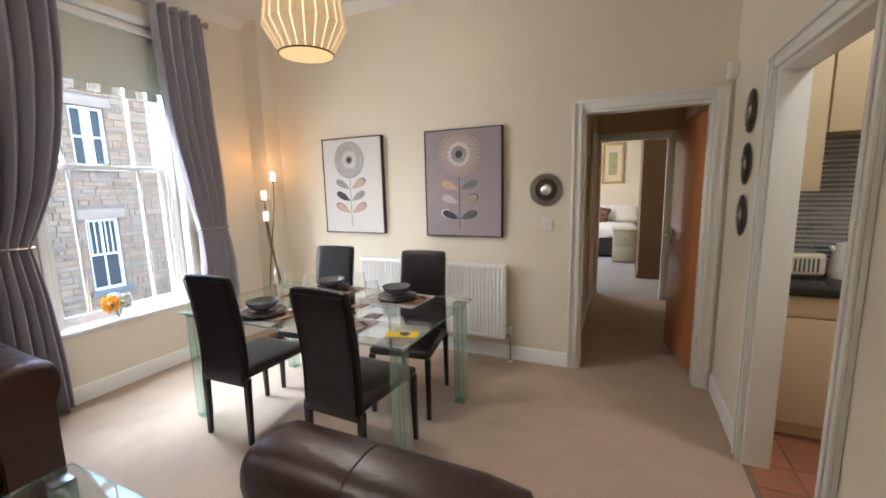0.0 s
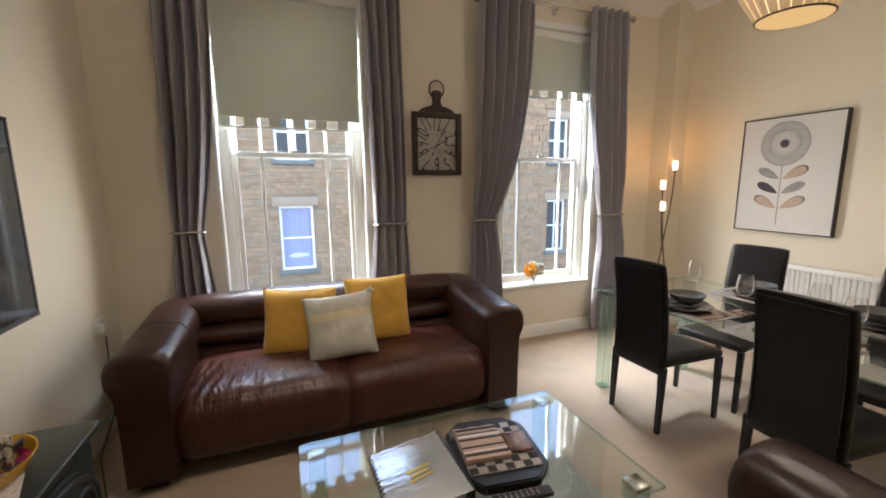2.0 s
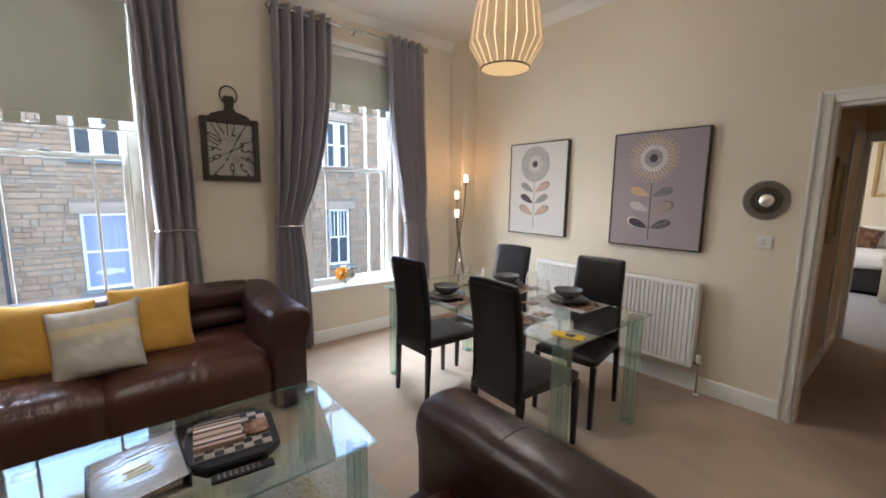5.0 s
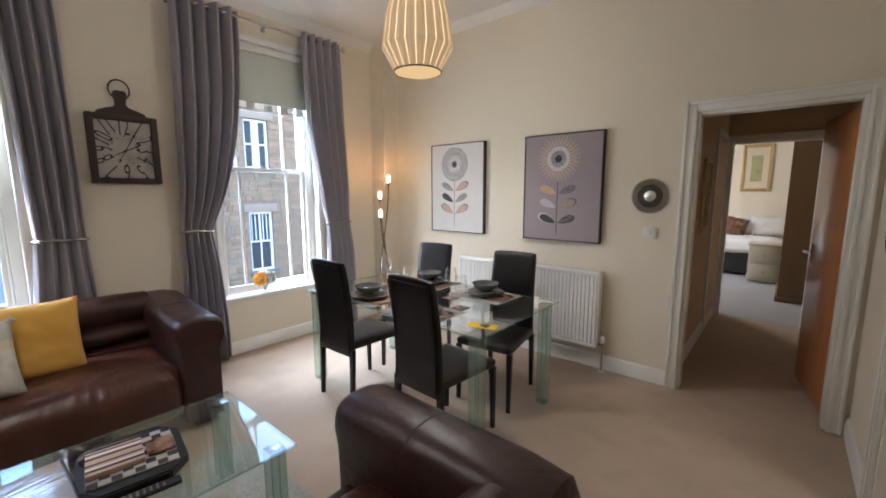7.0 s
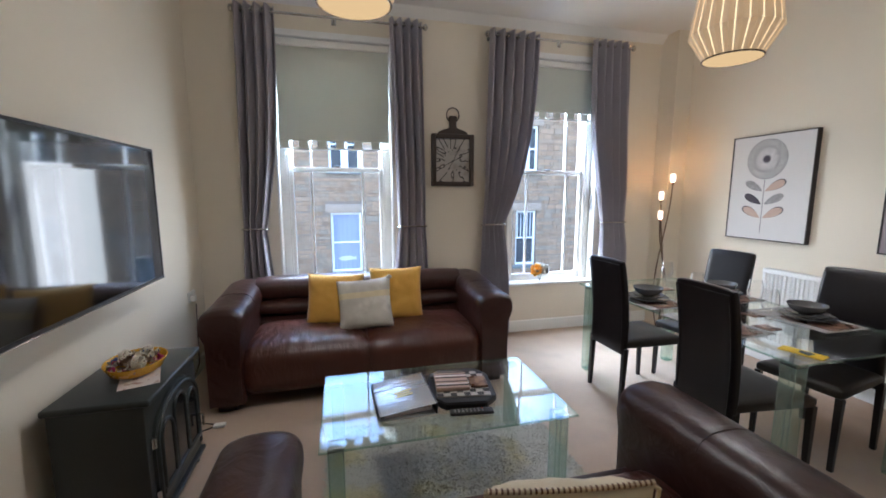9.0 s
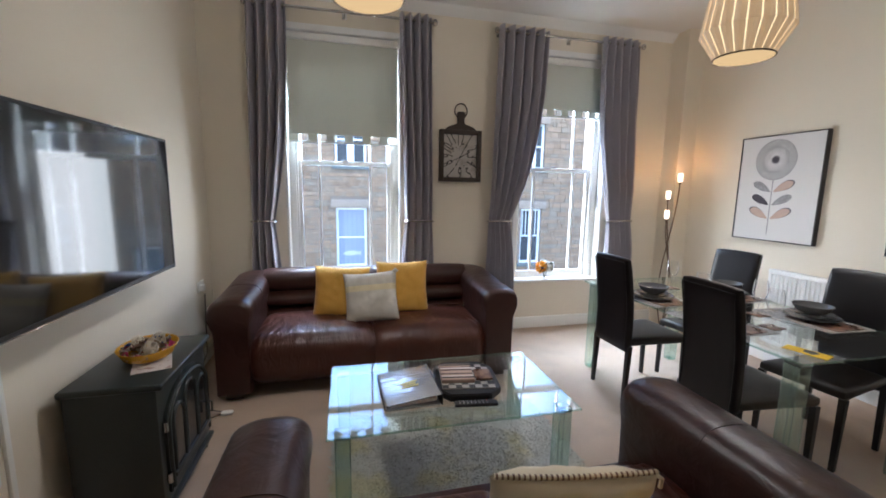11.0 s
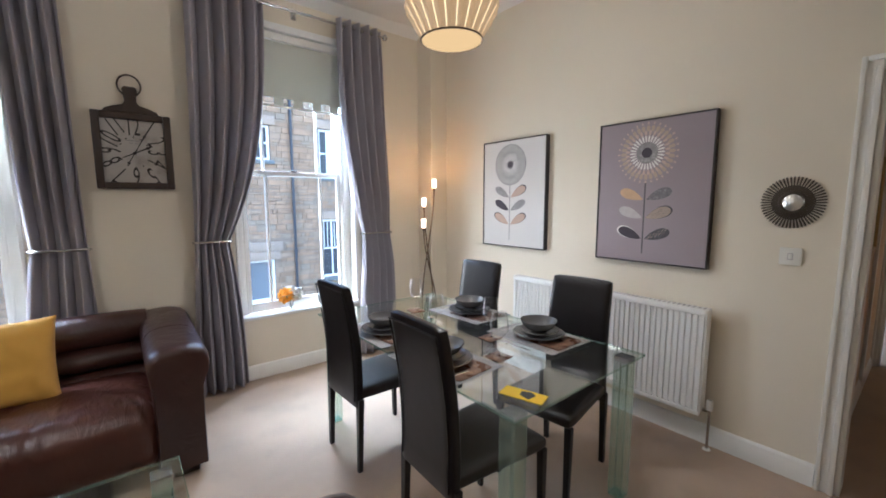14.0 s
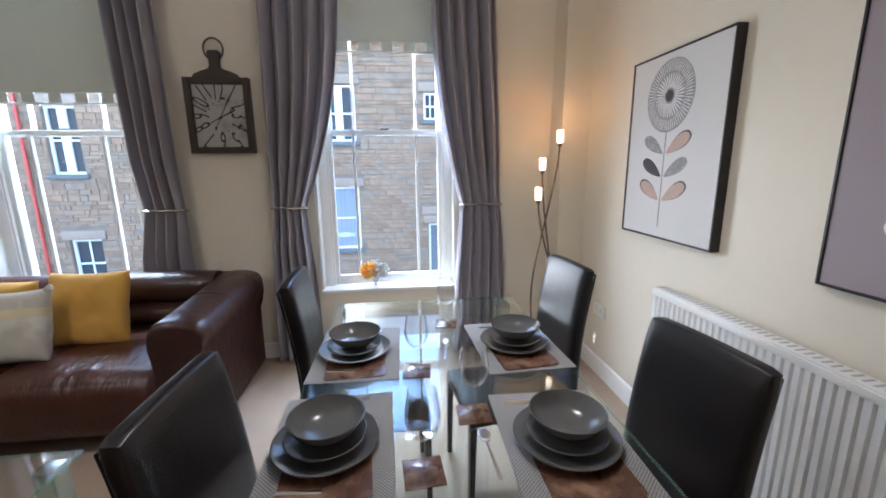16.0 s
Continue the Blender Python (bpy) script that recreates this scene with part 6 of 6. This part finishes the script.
# ---- the kitchen beyond ----
setting("floor_kitchen", boxes((XB, 0.8, -0.2, 2.4, YA, -0.004)), M_MORTAR, "tiled kitchen floor", "floor")
setting("wall_kitchen", boxes((2.4, 0.7, -0.2, 2.52, YA, ZC), (XB + 0.12, 0.7, -0.2, 2.4, 0.8, ZC)), M_WALL, "cream kitchen walls", "wall")
# Added area lamp high in the kitchen, unseen, to brighten the doorway view
lamp("kitchen_ceiling_light", "AREA", 1.7, (1.0, 0.92, 0.80), look((1.6, 1.9, 3.1), (1.6, 1.9, 0)), 0.5, 0.5)
for k in range(3):
    x0 = 0.765 + 0.54 * k
    u = thing("base_unit", "cream kitchen base unit under a black worktop", "cabinet", group="kitchen base units")
    part("carcass", box(x0, 2.76, 0.10, x0 + 0.535, 3.25, 0.86), M_CABINET, u)
    part("plinth", box(x0, 2.81, 0, x0 + 0.535, 3.25, 0.10), M_CABINET, u)
    part("drawer_front", box(x0 + 0.004, 2.74, 0.735, x0 + 0.531, 2.759, 0.852, 0.004), M_CABINET, u)
    dk = part("unit_door", box(x0 + 0.004, 2.74, 0.108, x0 + 0.531, 2.759, 0.728, 0.004), M_CABINET, u)
    part("handle", tube([(x0 + 0.46, 2.74, 0.62), (x0 + 0.46, 2.715, 0.62), (x0 + 0.46, 2.715, 0.70), (x0 + 0.46, 2.74, 0.70)], 0.005, 8), M_CHROME, dk)
single("worktop", box(0.745, 2.715, 0.86, 2.4, 3.255, 0.90, 0.004), M_WORKTOP, "black kitchen worktop with matt speckle", "worktop")
for x0, x1, z0 in ((0.745, 1.0, 1.42), (1.0, 1.6, 1.74), (1.6, 2.2, 1.74)):
    u = thing("wall_unit", "cream kitchen wall unit", "cabinet", group="kitchen wall units")
    part("carcass", box(x0, 2.96, z0, x1 - 0.004, 3.25, 2.45), M_CABINET, u)
    part("unit_door", box(x0 + 0.003, 2.94, z0, x1 - 0.007, 2.959, 2.45, 0.004), M_CABINET, u)
sp = thing("tiled_splashback", "grey mosaic tiled splashback over the worktop", "tiles")
part("grout", box(0.745, 3.25, 0.90, 2.4, 3.257, 1.9), M_GROUT, sp, smooth=False)
verts, faces = [], []
for r in range(34):
    for c in range(11):
        x, z = 0.75 + 0.148 * c + (0.05 if r % 2 else 0), 0.905 + 0.029 * r
        n0 = len(verts)
        q = [(x, 3.246, z), (x + 0.144, 3.246, z), (x + 0.144, 3.246, z + 0.019), (x, 3.246, z + 0.019)]
        verts += q + [(a, 3.251, b) for a, _, b in q]
        faces += [(n0, n0 + 1, n0 + 2, n0 + 3)] + [(n0 + i, n0 + 4 + i, n0 + 4 + (i + 1) % 4, n0 + (i + 1) % 4) for i in range(4)]
tmm = bpy.data.meshes.new("mosaic_strip")
tmm.from_pydata(verts, [], faces)
tmm.materials.append(M_TILE)
ms = new("mosaic_strip", tmm)
ms.parent = sp
tagged(ms, "glossy grey strip tiles", kind="stuff")
to = thing("toaster", "cream two-slot toaster on the worktop", "toaster", pose(0.985, 3.10, 0.90, 0, 0, 6))
part("body", puff(-0.105, -0.08, 0.012, 0.105, 0.08, 0.150, 0.022, 10), M_TOASTER, to)
for k in range(7):
    part("rib", box(-0.075 + 0.022 * k, -0.084, 0.04, -0.066 + 0.022 * k, -0.079, 0.12, 0.002, 1), M_RIM, to)
part("base", box(-0.10, -0.075, 0, 0.10, 0.075, 0.016, 0.004), M_BLACK, to)
for y in (-0.03, 0.03):
    part("slot", box(-0.08, y - 0.012, 0.1495, 0.08, y + 0.012, 0.1515), M_BLACK, to, smooth=False)
part("lever", box(0.10, -0.012, 0.10, 0.126, 0.012, 0.125, 0.003), M_BLACK, to)
part("dial", lathe([(0, 0), (0.016, 0), (0.014, 0.012), (0, 0.012)], 16, pose(0.104, 0.0, 0.06, 0, 90)), M_CHROME, to)
jug = thing("kettle", "white jug kettle on the worktop beside the toaster", "kettle", pose(1.205, 3.11, 0.90))
part("body", lathe([(0, 0), (0.075, 0), (0.078, 0.02), (0.055, 0.19), (0.05, 0.205), (0, 0.215)], 24), M_PLASTIC, jug)
part("handle", tube([(0.055, 0, 0.18), (0.10, 0, 0.18), (0.115, 0, 0.10), (0.075, 0, 0.04)], 0.010, 8), M_PLASTIC, jug)
part("spout", tube([(-0.05, 0, 0.16), (-0.075, 0, 0.19)], [0.018, 0.010], 8), M_PLASTIC, jug)

# ---- across the street ----
XF = -16.7
ZG = -3.4
setting("ground", box(-500, -500, ZG - 0.4, 500, 500, ZG - 0.12), M_PAVE, "ground sheet to the horizon", "ground")
setting("road", box(-14.6, -60, ZG - 0.12, -6.0, 60, ZG - 0.10), M_ROAD, "grey asphalt street", "road")
setting("pavement", boxes((XF, -60, ZG - 0.12, -14.6, 60, ZG), (-6.0, -60, ZG - 0.12, -4.3, 60, ZG)), M_PAVE, "stone pavements with kerbs", "pavement")
HOUSE = thing("stone_terrace", "terrace of coursed sandstone houses across the street", "building")
EAVES = 6.1
roof = part("roof", prism([(0.35, 0), (-5.5, 3.4), (-5.5, 3.2), (0.3, -0.12)], 60, Matrix(((1, 0, 0, XF), (0, 0, 1, -30), (0, 1, 0, EAVES), (0, 0, 0, 1)))), M_SLATE, HOUSE, "dark slate roof", smooth=False)
part("gutter", tube([(XF + 0.3, -30, EAVES - 0.02), (XF + 0.3, 30, EAVES - 0.02)], 0.07, 8), M_IRON, HOUSE)
HOLES = [(-0.82, 0.42, -1.78, 0.70, "blue"), (-0.82, 0.42, 2.42, 4.5, "two"), (7.38, 8.4, -1.82, 0.70, "bars"), (7.38, 8.4, 2.5, 4.5, "two"), (3.02, 3.56, 3.22, 4.25, "small"),
         (4.78, 5.42, 3.08, 4.42, "small"), (3.15, 4.2, -3.38, -0.83, "door"), (4.35, 5.4, -2.5, -0.83, "door"), (-10.4, -9.3, 1.3, 3.7, "two"), (-10.3, -9.2, -3.0, -1.1, "dark"),
         (-5.9, -4.9, -1.8, 0.7, "dark"), (-5.9, -4.9, 2.45, 4.5, "two"), (11.2, 12.3, -1.8, 0.7, "dark"), (11.2, 12.3, 2.5, 4.5, "two")]
ys = sorted({-30, 30, *[h[0] for h in HOLES], *[h[1] for h in HOLES]})
zs = sorted({ZG, EAVES, *[h[2] for h in HOLES], *[h[3] for h in HOLES]})
core = []
for ya, yb in zip(ys, ys[1:]):
    for za, zb in zip(zs, zs[1:]):
        if not any(h[0] < (ya + yb) / 2 < h[1] and h[2] < (za + zb) / 2 < h[3] for h in HOLES):
            core.append((XF - 0.5, ya, za, XF - 0.03, yb, zb))
part("core_wall", boxes(*core), M_MORTAR, HOUSE, "mortared stone wall", smooth=False)
for y0, y1, z0, z1, kind in HOLES:
    w = part("window" if kind != "door" else "blue_window", box(XF - 0.26, y0, z0, XF - 0.24, y1, z1), M_FARGLASS if kind not in ("blue", "door") else (M_BLUECURTAIN if kind == "blue" else M_BLUEDOOR), HOUSE, smooth=False)
    ym = (y0 + y1) / 2
    f = 0.09
    for d in ((y0, y0 + f, z0, z1), (y1 - f, y1, z0, z1), (y0 + f, y1 - f, z0, z0 + f), (y0 + f, y1 - f, z1 - f, z1)):
        part("frame", box(XF - 0.24, d[0], d[2], XF - 0.16, d[1], d[3], 0.005, 1), M_SASH, w)
    zm = z0 + (z1 - z0) * 0.5
    if kind in ("blue", "bars", "dark", "small"):
        part("meeting_rail", box(XF - 0.24, y0 + f, zm - 0.03, XF - 0.17, y1 - f, zm + 0.03), M_SASH, w)
        if kind != "blue":
            part("glazing_bar", box(XF - 0.24, ym - 0.02, z0 + f, XF - 0.18, ym + 0.02, z1 - f), M_SASH, w)
    if kind == "blue":
        bm = bm_new()
        fold = [(XF - 0.222 + 0.012 * math.sin(2.3 * k) + 0.006 * math.sin(0.9 * k), y0 + f + (y1 - y0 - 2 * f) * k / 40) for k in range(41)]
        lo_, hi_ = [bm.verts.new((x, y, z0 + f)) for x, y in fold], [bm.verts.new((x, y, z1 - f)) for x, y in fold]
        for k in range(40):
            bm.faces.new((lo_[k], lo_[k + 1], hi_[k + 1], hi_[k]))
        part("net_curtain", bm, M_BLUECURTAIN, w, "pale blue net curtain in folds", sharp=80)
        fish = [(-0.36, 0.0), (-0.16, 0.10), (0.10, 0.12), (0.30, 0.05), (0.42, 0.12), (0.38, 0.0), (0.42, -0.10), (0.28, -0.04), (0.0, -0.10), (-0.2, -0.08)]
        part("window_ornament", prism(fish, 0.02, Matrix(((0, 0, 1, XF - 0.19), (1, 0, 0, ym - 0.02), (0, 1, 0, z0 + 0.55), (0, 0, 0, 1)))), M_ART_PALE, w, "white cut-out ornament", smooth=False)
    if kind == "two":
        part("mullion", box(XF - 0.24, ym - 0.14, z0 + f, XF - 0.16, ym + 0.14, z1 - f), M_SASH, w)
        part("meeting_rail", box(XF - 0.24, y0 + f, zm - 0.03, XF - 0.17, y1 - f, zm + 0.03), M_SASH, w)
    if kind == "bars":
        for q in range(5):
            part("slat", box(XF - 0.24, y0 + 0.15 + 0.16 * q, zm + 0.05, XF - 0.20, y0 + 0.175 + 0.16 * q, z1 - f), M_SASH, w)
    part("sill", box(XF - 0.20, y0 - 0.12, z0 - 0.16, XF + 0.07, y1 + 0.12, z0 - 0.001, 0.01), M_DARKSILL, w)
    part("lintel", box(XF - 0.06, y0 - 0.2, z1 + 0.001, XF + 0.035, y1 + 0.2, z1 + 0.34, 0.012), M_LINTEL, w)
part("shop_head", box(XF - 0.06, 2.9, -0.48, XF + 0.05, 5.7, -0.12, 0.01), M_LINTEL, HOUSE)
for y, mt in ((-2.5, M_IRON), (6.2, M_IRON), (-11.1, M_RED)):
    pp = part("downpipe", tube([(XF + 0.08, y, ZG), (XF + 0.08, y, EAVES - 0.05)], 0.055, 10), mt, HOUSE)
    for q in range(5):
        part("pipe_collar", tube([(XF + 0.08, y, ZG + 0.8 + 2.0 * q), (XF + 0.08, y, ZG + 0.9 + 2.0 * q)], 0.072, 10), mt, pp)

# ---- stones of the terrace, last ----
rk = random.Random(21)
shared = {}
verts, faces = [], []
count = 0
z = ZG
while z < EAVES - 0.1:
    h = rk.choice((0.10, 0.14, 0.18, 0.24))
    y = -13.0 + rk.uniform(0, 0.3)
    while y < 13.5:
        ln = rk.choice((0.18, 0.28, 0.40, 0.54, 0.70))
        y0, y1, z0, z1 = y, y + ln - 0.016, z, z + h - 0.014 - (rk.uniform(0.0, 0.04) if rk.random() < 0.4 else 0)
        y += ln
        spans = [(y0, y1)]
        for a, b, c, d, _ in HOLES:
            side = 0.0
            if z1 > c - 0.17 and z0 < d + 0.35:
                side = 0.006
                if z0 < c:
                    side = 0.13
                if z1 > d:
                    side = 0.21
                a, b = a - side, b + side
                spans = [q for u, v in spans for q in ((u, min(v, a)), (max(u, b), v)) if q[1] - q[0] > 0.07] if spans and y1 > a and y0 < b else spans
        if not spans or (2.9 < y1 and y0 < 5.7 and -0.5 < z1 and z0 < -0.1):
            continue
        whole = spans == [(y0, y1)]
        y0, y1 = spans[0]
        out = rk.uniform(-0.022, 0.012)
        if whole and count < 300 and -1.6 < y0 < 2.6 and -1.8 < z0 < 2.4:
            key = (round(ln, 2), round(h, 2))
            m = pose(XF + out, (y0 + y1) / 2, (z0 + z1) / 2)
            if key not in shared:
                shared[key] = part("stone", box(-0.06, -(ln - 0.016) / 2, -(h - 0.014) / 2, 0.0, (ln - 0.016) / 2, (h - 0.014) / 2, 0.008, 1), M_STONE, HOUSE, smooth=False)
                shared[key].matrix_local = m
            else:
                again(shared[key], HOUSE, m)
            count += 1
        else:
            x0, x1 = XF - 0.05, XF + out
            n0 = len(verts)
            verts += [(x0, y0, z0), (x0, y1, z0), (x0, y1, z1), (x0, y0, z1), (x1, y0 + 0.008, z0 + 0.008), (x1, y1 - 0.008, z0 + 0.008), (x1, y1 - 0.008, z1 - 0.008), (x1, y0 + 0.008, z1 - 0.008)]
            faces += [(n0 + 4, n0 + 5, n0 + 6, n0 + 7)] + [(n0 + i, n0 + (i + 1) % 4, n0 + 4 + (i + 1) % 4, n0 + 4 + i) for i in range(4)]
    z += h
cm = bpy.data.meshes.new("stone_courses")
cm.from_pydata(verts, [], faces)
cm.materials.append(M_STONES)
co = new("stone_courses", cm)
co.parent = HOUSE
tagged(co, "weathered sandstone courses", kind="stuff")

# terracotta floor tiles of the kitchen
tile = None
fk = bpy.data.objects["floor_kitchen"]
for i in range(8):
    for j in range(12):
        m = pose(0.645 + 0.205 * (i + 0.5), 0.80 + 0.205 * (j + 0.5), -0.003)
        if tile is None:
            tile = part("floor_tile", box(-0.0995, -0.0995, -0.004, 0.0995, 0.0995, 0.004, 0.002, 1), M_TERRA, fk, smooth=False)
            tile.matrix_local = m
        else:
            again(tile, fk, m)
